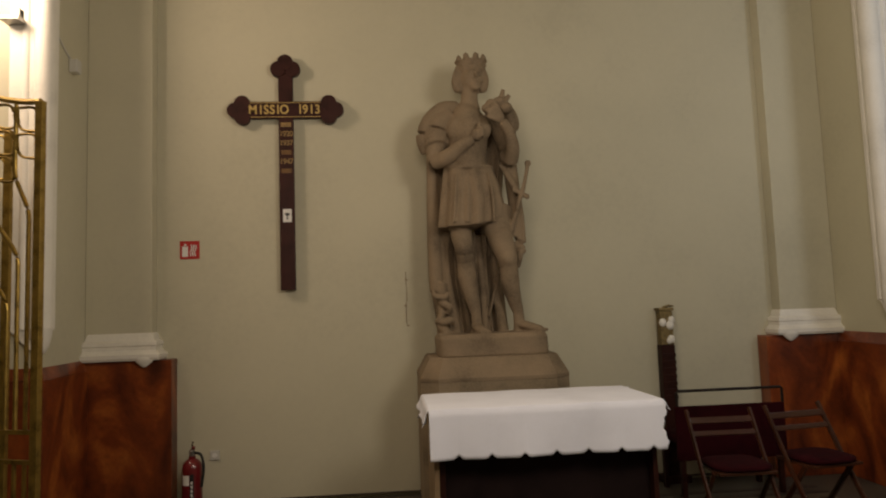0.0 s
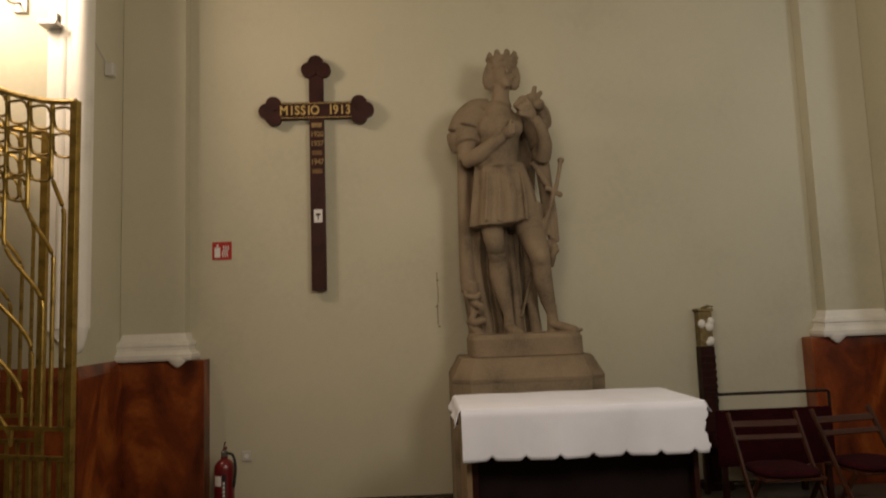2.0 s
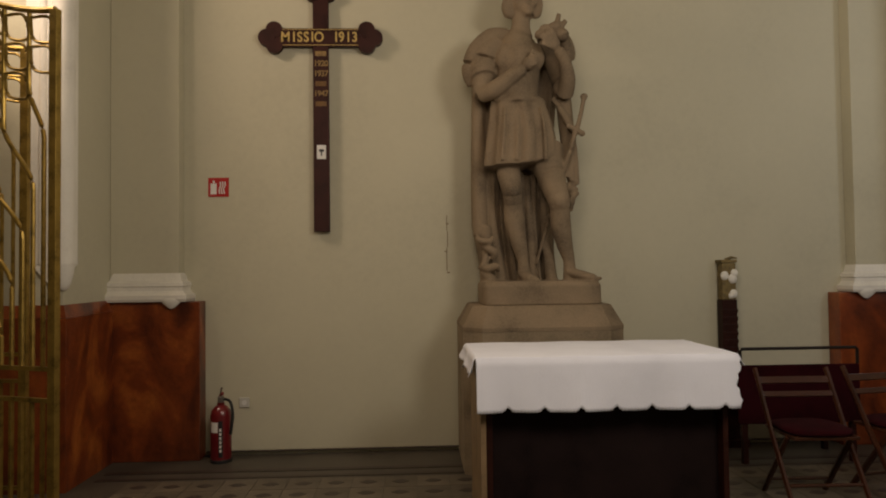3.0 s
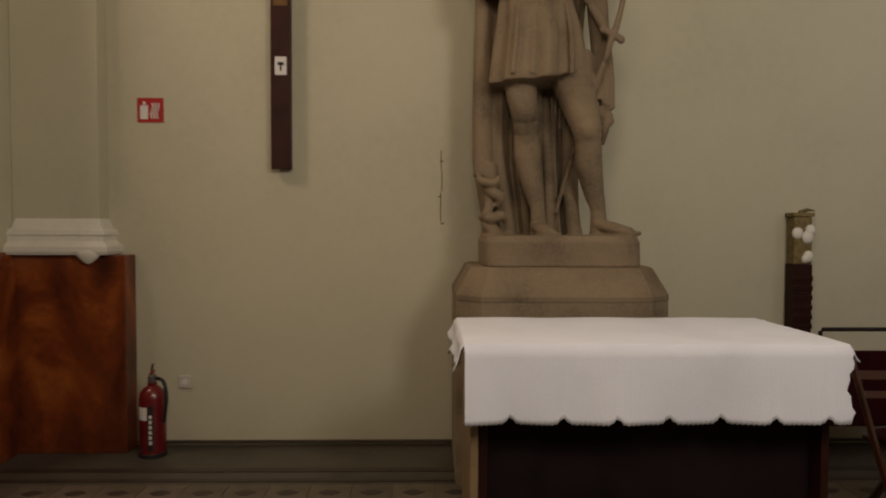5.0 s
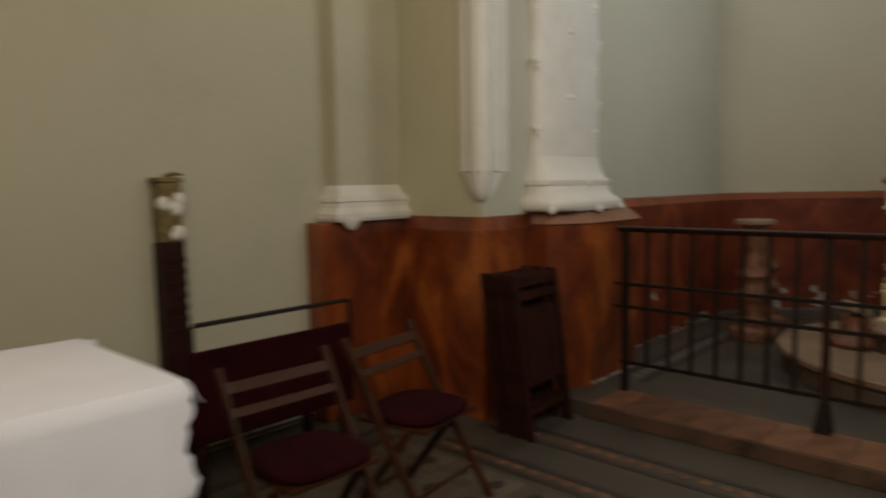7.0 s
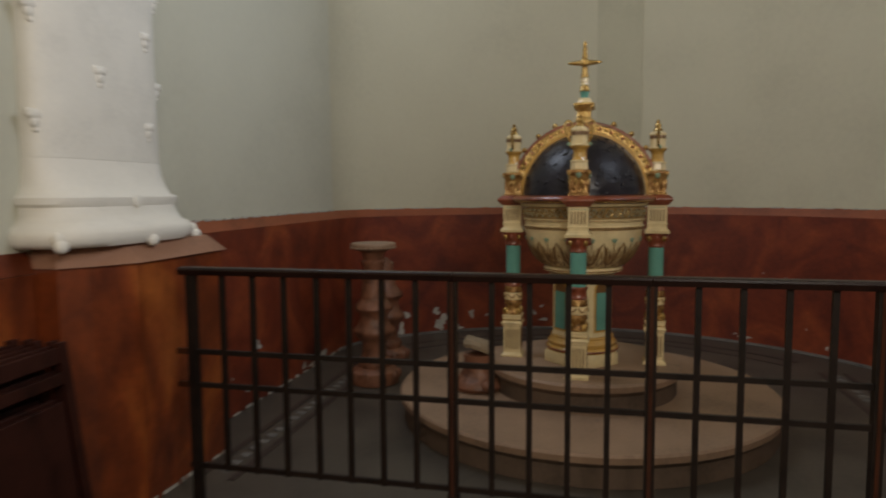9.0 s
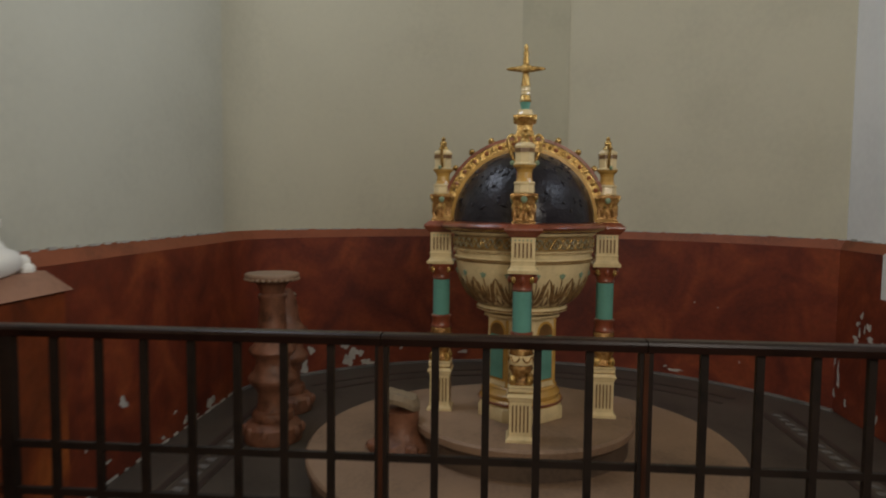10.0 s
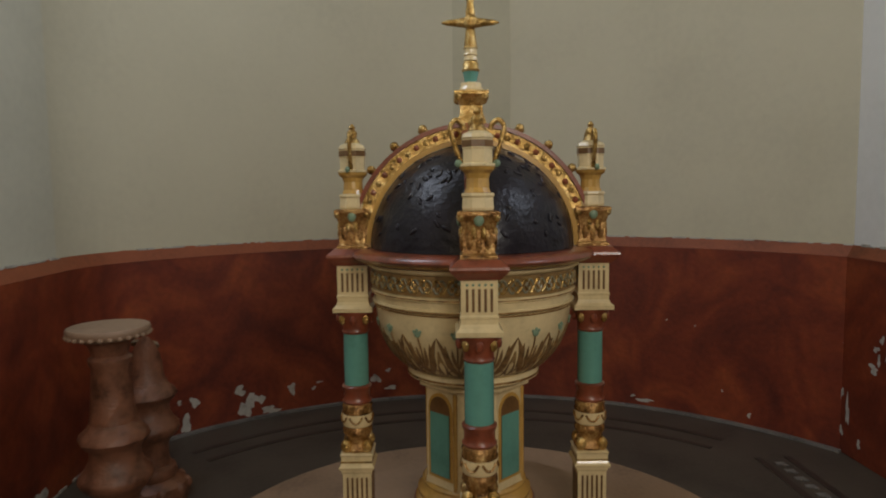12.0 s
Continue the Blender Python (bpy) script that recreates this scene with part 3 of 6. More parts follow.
def column():
    """The broad white engaged column beside the railing, on its marbled pedestal."""
    t = thing("column", "broad white stucco column with small relief bosses on a marbled pedestal", "column", (5.0, PIER_Y - 0.002, 0), kind="structure")
    top = 1.272
    out = [(-0.40, -0.002), (-0.40, -0.14), (-0.30, -0.215), (-0.125, -0.305), (0.545, -0.305), (0.56, -0.29), (0.56, -0.002)]
    part("pedestal", prism(bmesh.new(), out, 0.0, top - 0.072), MARBLE, t, "red brown marbled pedestal")
    bm = bmesh.new()
    lo = [bm.verts.new((x, y, top - 0.07)) for x, y in ((-0.41, -0.004), (-0.41, -0.15), (-0.305, -0.23), (-0.125, -0.325), (0.572, -0.325), (0.572, -0.004))]
    hi = [bm.verts.new((x, y, top + 0.012)) for x, y in ((-0.38, -0.004), (-0.38, -0.12), (-0.29, -0.18), (-0.12, -0.25), (0.51, -0.25), (0.51, -0.004))]
    bm.faces.new(lo[::-1])
    bm.faces.new(hi)
    for i in range(6):
        bm.faces.new((lo[i], lo[(i + 1) % 6], hi[(i + 1) % 6], hi[i]))
    part("slanting_top", bm, LEDGE, t, "orange pink slanting top")
    prof = [(0.462, 0.285, 0.0), (0.482, 0.30, 0.02), (0.486, 0.305, 0.055), (0.474, 0.29, 0.08), (0.445, 0.25, 0.098), (0.432, 0.23, 0.13), (0.428, 0.215, 0.165), (0.446, 0.225, 0.178), (0.446, 0.225, 0.205), (0.424, 0.19, 0.22), (0.412, 0.165, 0.26), (0.405, 0.14, 0.31), (0.402, 0.125, 0.37)]
    smooth(part("base", soft_loft(bmesh.new(), [(w, d, top + 0.013 + z) for w, d, z in prof]), STUCCO, t, "white moulded base"), 50)
    smooth(part("shaft", soft_loft(bmesh.new(), [(0.40, 0.124, top + 0.384), (0.395, 0.12, 3.2), (0.39, 0.118, TOP - 0.01)]), STUCCO, t), 50)
    for x, y in ((-0.44, -0.22), (0.0, -0.31), (0.44, -0.24)):
        bm = bmesh.new()
        ball(bm, x, y + 0.014, top + 0.022, 0.034, 0.024, 0.028, 14)
        ball(bm, x, y + 0.03, top + 0.052, 0.026, 0.024, 0.03, 12)
        smooth(part("base_leaf", bm, STUCCO, t), 60)
    bm = bmesh.new()
    ball(bm, 0.0, -0.225, top + 0.20, 0.03, 0.012, 0.03, 10)
    part("base_boss", bm, STUCCO, t)
    for row in range(9):
        for x in ((-0.08, 0.385) if row % 2 else (-0.385, 0.25)):
            z = top + BOSS_Z + 0.218 * row
            y = -0.118 * (1 - min(1, abs(x) / 0.40) ** 3.2) ** (1 / 3.2)
            bm = bmesh.new()
            ball(bm, x, y, z, 0.042, 0.022, 0.024, 12)
            ball(bm, x, y - 0.002, z - 0.028, 0.026, 0.016, 0.028, 10)
            ball(bm, x, y - 0.004, z - 0.062, 0.012, 0.012, 0.012, 8)
            ball(bm, x - 0.026, y, z + 0.012, 0.016, 0.014, 0.012, 8)
            ball(bm, x + 0.026, y, z + 0.012, 0.016, 0.014, 0.012, 8)
            smooth(part("boss", bm, STUCCO, t), 60)


column()

# ---- things of the statue bay ----


def altar_table():
    t = thing("altar_table", "dark wooden altar table with a tan side, under a white cloth", "table", (0.255, 4.10, 0))
    w, d, h = 1.40, 0.70, 0.983
    part("tabletop", boxed(0, w, 0, d, h - 0.035, h, 0.004), DARK_WOOD, t)
    part("side_panel", boxed(0.0, 0.03, 0.03, d - 0.03, 0.0, h - 0.036), PALE_WOOD, t, "tan wooden side panel")
    part("side_panel", boxed(w - 0.03, w, 0.03, d - 0.03, 0.0, h - 0.036), DARK_WOOD, t)
    part("front_panel", boxed(0.07, w - 0.031, 0.10, 0.12, 0.03, h - 0.036), BLACK_CLOTH, t, "black brown recessed front")
    part("back_panel", boxed(0.031, w - 0.031, d - 0.06, d - 0.04, 0.03, h - 0.036), DARK_WOOD, t)
    part("front_stile", boxed(0.031, 0.069, 0.06, 0.12, 0.0, h - 0.036, 0.003), DARK_WOOD, t)
    return t


def altar_cloth():
    """A linen cloth: flat top, soft folds in the drop, and a scalloped lace hem."""
    x0, x1, y0, y1, top = 0.228, 1.69, 4.075, 4.82, 0.991
    bm = bmesh.new()
    nx, ny, nd = 260, 30, 14
    drop = 0.268

    def hem(s):
        d = abs((s + 0.1) % 0.2 - 0.1)
        return 0.024 * (1 - math.exp(-(d / 0.019) ** 2)) + 0.003 * math.sin(s * 330)

    def fold(s, k):
        return k * (0.012 * math.sin(s * 9.0 + 0.7) + 0.007 * math.sin(s * 23 + 1.9))

    cols = [x0 + (x1 - x0) * i / nx for i in range(nx + 1)]
    rows = []
    for j in range(ny + 1):
        y = y1 + (y0 - y1) * j / ny
        rows.append([(x, y, top + 0.0015 * math.sin(x * 13 + y * 7)) for x in cols])
    for j in range(1, nd + 1):
        k = j / nd
        rows.append([(x + (0.012 * math.sin(k * 9) + 0.006 * math.sin(k * 31)) * max(0, (x - 1.55) / 0.14), y0 - 0.012 - fold(x, k) * 0.8 - 0.008 * k, top - 0.006 - (drop + hem(x)) * k) for x in cols])
    v = [[bm.verts.new(p) for p in r] for r in rows]
    for a, b in zip(v, v[1:]):
        for i in range(nx):
            bm.faces.new((a[i], a[i + 1], b[i + 1], b[i]))
    for side, col, s in ((x0, 0, -1), (x1, nx, 1)):
        last = [v[j][col] for j in range(ny + 1)]
        long = 0.035 if s > 0 else 0.07
        for j in range(1, 9):
            k = j / 8
            row = []
            for i in range(ny + 1):
                y = y1 + (y0 - y1) * i / ny
                row.append(bm.verts.new((side + s * (0.012 + 0.02 * k * k + fold(y * 1.6, k) * 1.1), y, top - 0.006 - (long * (0.25 + 0.75 * i / ny if s > 0 else 1) + hem(y) + 0.008 * math.sin(y * 30)) * k)))
            for i in range(ny):
                bm.faces.new((last[i], last[i + 1], row[i + 1], row[i]))
            last = row
    ob = part("altar_cloth", bm, CLOTH, None)
    smooth(ob, 60)
    m = ob.modifiers.new("thick", "SOLIDIFY")
    m.thickness, m.offset = 0.003, 1
    return tagged(ob, "white linen altar cloth with a scalloped lace hem on the table", "tablecloth")


def mission_cross():
    t = thing("mission_cross", "dark red brown wooden wall cross with trefoil ends and gilt lettering", "cross", (-0.856, NORTH - 0.045, 0))
    z0, zc, zt = 1.80, 3.40, 3.91
    part("upright", boxed(-0.064, 0.064, -0.02, 0.02, z0, zt - 0.18, 0.004), CROSS_WOOD, t)
    part("crossbar", boxed(-0.36, 0.36, -0.023, 0.017, zc - 0.076, zc + 0.076, 0.004), CROSS_WOOD, t)
    for cx, cz, dx, dz in ((-0.388, zc, -1, 0), (0.388, zc, 1, 0), (0, 3.783, 0, 1)):
        bm = bmesh.new()
        for a in (-90, 0, 90):
            th = math.radians(a) + (math.atan2(dz, dx))
            r = 0.069
            c = Vector((cx - dx * 0.01 + 0.062 * math.cos(th), 0, cz - dz * 0.01 + 0.062 * math.sin(th)))
            bmesh.ops.create_cone(bm, cap_ends=True, segments=28, radius1=r, radius2=r, depth=0.05 + 0.002 * (a == 0), matrix=Matrix.Translation(c) @ pose(0, -0.003, 0, 90, 0, 0))
        part("trefoil", bm, CROSS_WOOD, t)
    for i, ch in enumerate("MISSIO 1913"):
        if ch != " ":
            words(ch, 0.115, LETTER, pose((-0.285, -0.216, -0.168, -0.116, -0.066, -0.012, 0, 0.128, 0.172, 0.228, 0.28)[i], -0.0265, zc - 0.002, 90, 0, 0) @ Matrix.Diagonal((0.86, 1, 1, 1)), t, name="letter")
    part("gilt_line", boxed(-0.34, 0.34, -0.0255, -0.0235, zc + 0.062, zc + 0.067), LETTER, t)
    part("gilt_line", boxed(-0.34, 0.34, -0.0255, -0.0235, zc - 0.067, zc - 0.062), LETTER, t)
    for i, (txt, dim) in enumerate((("", 0), ("1920", 0), ("1937", 0), ("", 1), ("1947", 0), ("", 1))):
        z = zc - 0.135 - 0.083 * i
        if txt:
            for k, ch in enumerate(txt):
                words(ch, 0.066, LETTER_DIM, pose(-0.042 + 0.029 * k, -0.0225, z, 90, 0, 0), t, name="letter")
        else:
            part("painted_line", boxed(-0.045, 0.045, -0.0225, -0.0205, z - 0.02, z + 0.02), BROWN_PAINT if dim else LETTER_DIM, t)
    part("card", boxed(-0.036, 0.038, -0.0235, -0.0205, 2.395, 2.51), WHITE, t, "small white card")
    part("card_mark", boxed(-0.018, 0.020, -0.0255, -0.0240, 2.455, 2.475), BLACK, t)
    part("card_mark", boxed(-0.004, 0.006, -0.0255, -0.0240, 2.42, 2.453), BLACK, t)
    return t


def pedestal():
    t = thing("statue_pedestal", "block-like weathered sandstone pedestal with chamfered corners", "pedestal", (0.832, 5.52, 0))
    o = lambda w, d, c: [(-w + c, -d), (w - c, -d), (w, -d + c), (w, d), (-w, d), (-w, -d + c)]
    bm = bmesh.new()
    prism(bm, o(0.59, 0.395, 0.13), 0.0, 1.03)
    part("body", bm, STONE_PALE, t)
    bm = bmesh.new()
    rows = []
    for w, d, c, z in ((0.592, 0.397, 0.13, 1.032), (0.592, 0.397, 0.13, 1.06), (0.515, 0.32, 0.10, 1.205), (0.50, 0.30, 0.10, 1.213)):
        rows.append([bm.verts.new((x, y, z)) for x, y in o(w, d, c)])
    for a, b in zip(rows, rows[1:]):
        for i in range(6):
            bm.faces.new((a[i], a[(i + 1) % 6], b[(i + 1) % 6], b[i]))
    bm.faces.new(rows[0][::-1])
    bm.faces.new(rows[-1])
    part("sloping_top", bm, STONE, t)
    return t


def statue():
    """One carved figure: a crowned youth in a short tunic and long cloak, a sword at his side."""
    bm = bmesh.new()
    X, Y, Z = 0.85, 5.50, 1.215
    P = lambda x, y, z: (X + x, Y + y, Z + z)

    def limb(pts, rad, seg=14, flat=1.0):
        """A rounded body through points, its radius gliding from one point's to the next."""
        line = curve_pts(pts, 6)
        size = [rad[min(i // 6, len(rad) - 1)] * (1 - i % 6 / 6) + rad[min(i // 6 + 1, len(rad) - 1)] * (i % 6 / 6) for i in range(len(line))]
        tube(bm, [P(*p) for p in line], size, seg, flat)

    blob = lambda x, y, z, a, b=None, c=None, tilt=0: ball(bm, *P(x, y, z), a, b, c, 18, pose(0, 0, 0, 0, tilt, 0))

    def sheet(rows, thick, y_in):
        """A hanging cloth: rows of (left, right, height, depth of folds, count of folds, phase)."""
        n = 60
        grid = []
        for x0, x1, z, amp, waves, ph in rows:
            grid.append([(x0 + (x1 - x0) * i / n, amp * math.sin(waves * 2 * math.pi * i / n + ph) + 0.3 * amp * math.sin(2.3 * waves * 2 * math.pi * i / n + 1.7 * ph), z) for i in range(n + 1)])
        front = [[bm.verts.new(P(x, y_in + d, z)) for x, d, z in r] for r in grid]
        back = [[bm.verts.new(P(x, y_in + thick + max(d, 0), z)) for x, d, z in r] for r in grid]
        for g, flip in ((front, 1), (back, -1)):
            for p, q in zip(g, g[1:]):
                for i in range(n):
                    bm.faces.new((p[i], p[i + 1], q[i + 1], q[i])[::flip])
        for e in (0, n):
            for k in range(len(grid) - 1):
                bm.faces.new((front[k][e], front[k + 1][e], back[k + 1][e], back[k][e]))
        for e in (0, len(grid) - 1):
            for i in range(n):
                bm.faces.new((front[e][i], front[e][i + 1], back[e][i + 1], back[e][i]))

    # uneven block under the feet
    soft = [bm.verts.new(P(-0.01 + x + 0.012 * math.sin(7 * x + 3 * z), y, z)) for z in (-0.002, 0.06, 0.14, 0.172) for x, y in soft_outline(0.447 - 0.02 * (z > 0.15), 0.26 - 0.02 * (z > 0.15), 40, 7)]
    for k in range(3):
        for i in range(40):
            bm.faces.new((soft[40 * k + i], soft[40 * k + (i + 1) % 40], soft[40 * k + 40 + (i + 1) % 40], soft[40 * k + 40 + i]))
    bm.faces.new(soft[:40][::-1])
    bm.faces.new(soft[120:])
    # bare legs: thigh, knee, calf, ankle, foot
    limb([(-0.225, 0.0, 1.20), (-0.228, -0.02, 1.03), (-0.206, -0.055, 0.86), (-0.196, -0.02, 0.76), (-0.182, 0.0, 0.64), (-0.150, 0.0, 0.46), (-0.122, 0.0, 0.32), (-0.118, 0.0, 0.17)], [0.115, 0.094, 0.077, 0.070, 0.081, 0.063, 0.043, 0.050], 18)
    blob(-0.200, -0.115, 0.865, 0.050, 0.030, 0.055)
    limb([(-0.118, 0.01, 0.23), (-0.105, -0.09, 0.205), (-0.085, -0.18, 0.182)], [0.052, 0.056, 0.050], 14, 0.62)
    limb([(0.06, 0.0, 1.20), (0.085, -0.05, 1.0), (0.135, -0.105, 0.80), (0.152, -0.09, 0.71), (0.165, -0.06, 0.58), (0.198, -0.04, 0.43), (0.228, -0.03, 0.32), (0.232, -0.03, 0.17)], [0.14, 0.115, 0.086, 0.076, 0.078, 0.060, 0.044, 0.052], 18)
    blob(0.140, -0.170, 0.775, 0.052, 0.030, 0.060)
    limb([(0.235, -0.03, 0.235), (0.300, -0.10, 0.212), (0.385, -0.17, 0.186)], [0.056, 0.060, 0.048], 14, 0.62)
    for k in range(4):
        blob(-0.115 + 0.024 * k, -0.205 + 0.006 * k, 0.180, 0.014, 0.022, 0.014)
        blob(0.372 + 0.020 * k, -0.205 + 0.016 * k, 0.186, 0.014, 0.020, 0.014)
    # tunic: a skirt in uneven folds, a belt, the chest
    rows = []
    for z, w, d, cx, amp in ((1.045, 0.268, 0.210, -0.135, 0.014), (1.075, 0.268, 0.210, -0.130, 0.017), (1.22, 0.262, 0.20, -0.120, 0.015), (1.38, 0.238, 0.185, -0.125, 0.012), (1.50, 0.214, 0.168, -0.140, 0.009), (1.56, 0.208, 0.158, -0.145, 0.003)):
        ring = []
        for i in range(72):
            a = 2 * math.pi * i / 72
            f = amp * (math.sin(8 * a + 0.6) + 0.6 * math.sin(13 * a + 2.0))
            up = 0.075 * max(0, math.cos(a + 0.3)) ** 3 * (z < 1.1)
            ring.append(bm.verts.new(P(cx + (w + f) * math.cos(a), -0.015 + (d + f) * math.sin(a), z + up)))
        rows.append(ring)
    for p, q in zip(rows, rows[1:]):
        for i in range(72):
            bm.faces.new((p[i], p[(i + 1) % 72], q[(i + 1) % 72], q[i]))
    bm.faces.new(rows[0][::-1])
    bm.faces.new(rows[-1])
    for k, (x, w) in enumerate(((-0.30, 0.022), (-0.19, 0.034), (-0.07, 0.030), (0.03, 0.026))):
        limb([(x * 0.82 - 0.02, -0.165, 1.48), (x * 0.93, -0.195, 1.28), (x, -0.205, 1.07)], [0.008, w * 0.7, w * 0.62], 10)
    limb([(-0.345, -0.03, 1.545), (-0.28, -0.13, 1.54), (-0.145, -0.182, 1.535), (0.0, -0.13, 1.54), (0.06, -0.03, 1.545)], [0.015, 0.017, 0.017, 0.017, 0.015], 8)
    limb([(-0.145, 0.0, 1.52), (-0.145, 0.0, 1.70), (-0.135, 0.01, 1.88), (-0.13, 0.01, 2.02), (-0.115, 0.01, 2.09)], [0.205, 0.215, 0.222, 0.165, 0.08], 22, 0.78)
    blob(-0.215, -0.10, 1.86, 0.105, 0.075, 0.12)
    blob(-0.05, -0.10, 1.87, 0.105, 0.075, 0.12)
    limb([(-0.10, -0.165, 1.93), (-0.09, -0.185, 1.78), (-0.12, -0.175, 1.60)], [0.014, 0.018, 0.010], 8)
    # the folded arm: shoulder, short sleeve, forearm, fist
    limb([(-0.27, 0.02, 2.00), (-0.365, 0.0, 1.92), (-0.405, -0.01, 1.80), (-0.405, -0.03, 1.735)], [0.085, 0.108, 0.105, 0.098], 18)
    limb([(-0.40, -0.01, 1.78), (-0.425, -0.03, 1.66), (-0.425, -0.06, 1.59)], [0.080, 0.074, 0.062])
    limb([(-0.43, -0.06, 1.592), (-0.33, -0.15, 1.62), (-0.22, -0.205, 1.69), (-0.13, -0.235, 1.745)], [0.062, 0.066, 0.056, 0.040])
    blob(-0.088, -0.245, 1.780, 0.050, 0.042, 0.050)
    for k in range(4):
        limb([(-0.085, -0.265, 1.752 + 0.021 * k), (-0.055, -0.285, 1.762 + 0.021 * k), (-0.035, -0.265, 1.772 + 0.019 * k)], [0.013, 0.013, 0.011], 8)
    limb([(-0.085, -0.26, 1.815), (-0.072, -0.265, 1.855), (-0.062, -0.255, 1.885)], [0.016, 0.013, 0.010], 8)
    # the other arm: a draped upper arm, the forearm up to an open hand
    limb([(0.04, 0.02, 2.02), (0.15, 0.0, 1.92), (0.20, 0.0, 1.76), (0.205, -0.05, 1.60)], [0.085, 0.105, 0.092, 0.075], 18)
    limb([(0.21, -0.05, 1.60), (0.215, -0.15, 1.69), (0.178, -0.215, 1.81), (0.125, -0.245, 1.885)], [0.070, 0.060, 0.046, 0.036])
    blob(0.090, -0.255, 1.925, 0.050, 0.032, 0.050, -30)
    for k in range(4):
        limb([(0.110 - 0.024 * k, -0.272, 1.950 - 0.014 * k), (0.082 - 0.026 * k, -0.288, 2.000 - 0.016 * k), (0.052 - 0.024 * k, -0.282, 2.035 - 0.020 * k)], [0.0135, 0.013, 0.010], 8)
    limb([(0.06, -0.27, 1.90), (0.02, -0.285, 1.905), (-0.01, -0.28, 1.925)], [0.015, 0.013, 0.010], 8)
    # roses gathered in the cloak
    for x, z, r in ((0.05, 2.055, 0.052), (0.115, 2.07, 0.055), (0.01, 2.02, 0.045), (0.17, 2.02, 0.058)):
        blob(x, -0.17, z, r, 0.05, r * 0.85)
        blob(x + 0.012, -0.21, z + 0.005, r * 0.5, 0.02, r * 0.45)
    limb([(0.115, -0.18, 2.05), (0.135, -0.18, 2.11), (0.152, -0.18, 2.175)], [0.026, 0.022, 0.018], 10)
    limb([(0.14, -0.17, 2.04), (0.175, -0.17, 2.09), (0.205, -0.17, 2.13)], [0.026, 0.022, 0.019], 10)
    # neck, face, hair, crown
    limb([(-0.115, 0.0, 2.06), (-0.112, -0.015, 2.14), (-0.105, -0.03, 2.24)], [0.10, 0.072, 0.070], 18)
    blob(-0.095, -0.035, 2.315, 0.088, 0.108, 0.125)
    blob(-0.072, -0.100, 2.235, 0.050, 0.045, 0.050)
    blob(-0.068, -0.130, 2.205, 0.024, 0.018, 0.018)
    limb([(-0.070, -0.142, 2.352), (-0.066, -0.158, 2.315), (-0.064, -0.166, 2.292)], [0.009, 0.012, 0.017], 8)
    blob(-0.066, -0.144, 2.256, 0.026, 0.012, 0.007)
    blob(-0.066, -0.142, 2.243, 0.022, 0.012, 0.007)
    for q in (-1, 1):
        blob(-0.072 + 0.036 * q, -0.132, 2.328, 0.018, 0.010, 0.008)
        limb([(-0.072 + 0.016 * q, -0.143, 2.350), (-0.072 + 0.040 * q, -0.138, 2.354), (-0.072 + 0.062 * q, -0.118, 2.345)], [0.008, 0.009, 0.006], 6)
        blob(-0.072 + 0.048 * q, -0.105, 2.285, 0.026, 0.020, 0.026)
    for q, x in ((-1, -0.200), (1, -0.002)):
        limb([(-0.09 + 0.08 * q, -0.02, 2.42), (x, -0.02, 2.36), (x + 0.012 * q, -0.03, 2.29), (x + 0.006 * q, -0.04, 2.235), (x - 0.025 * q, -0.05, 2.215)], [0.045, 0.046, 0.048, 0.044, 0.026])
        for k in range(3):
            limb([(x + 0.030 * q, -0.06 + 0.035 * k, 2.38), (x + 0.044 * q, -0.065 + 0.035 * k, 2.29), (x + 0.022 * q, -0.065 + 0.035 * k, 2.215)], [0.012, 0.015, 0.010], 8)
    blob(-0.105, 0.03, 2.33, 0.122, 0.10, 0.14)
    lathe(bm, [(0.108, Z + 2.375), (0.118, Z + 2.385), (0.116, Z + 2.405), (0.122, Z + 2.455), (0.128, Z + 2.468), (0.02, Z + 2.470)], 30, X - 0.085, Y - 0.012)
    for k in range(9):
        th = 2 * math.pi * k / 9 - 1.35
        x, y = -0.085 + 0.119 * math.cos(th), -0.012 + 0.119 * math.sin(th)
        blob(x, y, 2.480, 0.026, 0.022, 0.020)
        blob(x, y, 2.500, 0.016, 0.014, 0.018)
        for d in (-0.12, 0.12):
            blob(-0.085 + 0.121 * math.cos(th + d), -0.012 + 0.121 * math.sin(th + d), 2.494, 0.013, 0.012, 0.012)
        blob(-0.085 + 0.122 * math.cos(th + 0.35), -0.012 + 0.122 * math.sin(th + 0.35), 2.43, 0.014, 0.012, 0.016)
    # the cloak: thrown back over the shoulder, down in long folds, its corner curling onto the block
    limb([(-0.20, 0.05, 2.09), (-0.33, 0.04, 2.06), (-0.44, 0.03, 1.95), (-0.50, 0.03, 1.81), (-0.49, 0.05, 1.69)], [0.055, 0.085, 0.090, 0.076, 0.036], 16)
    limb([(-0.44, 0.08, 1.96), (-0.50, 0.09, 1.84), (-0.46, 0.11, 1.72)], [0.04, 0.05, 0.035], 12)
    sheet([(-0.46, 0.10, 2.02, 0.015, 4, 0.4), (-0.475, 0.20, 1.70, 0.022, 5, 0.7), (-0.485, 0.16, 1.30, 0.028, 5, 0.9), (-0.492, 0.15, 0.95, 0.032, 6, 1.0), (-0.490, 0.15, 0.62, 0.034, 6, 1.2), (-0.445, 0.16, 0.36, 0.034, 6, 1.3), (-0.42, 0.18, 0.16, 0.034, 6, 1.4)], 0.12, 0.13)
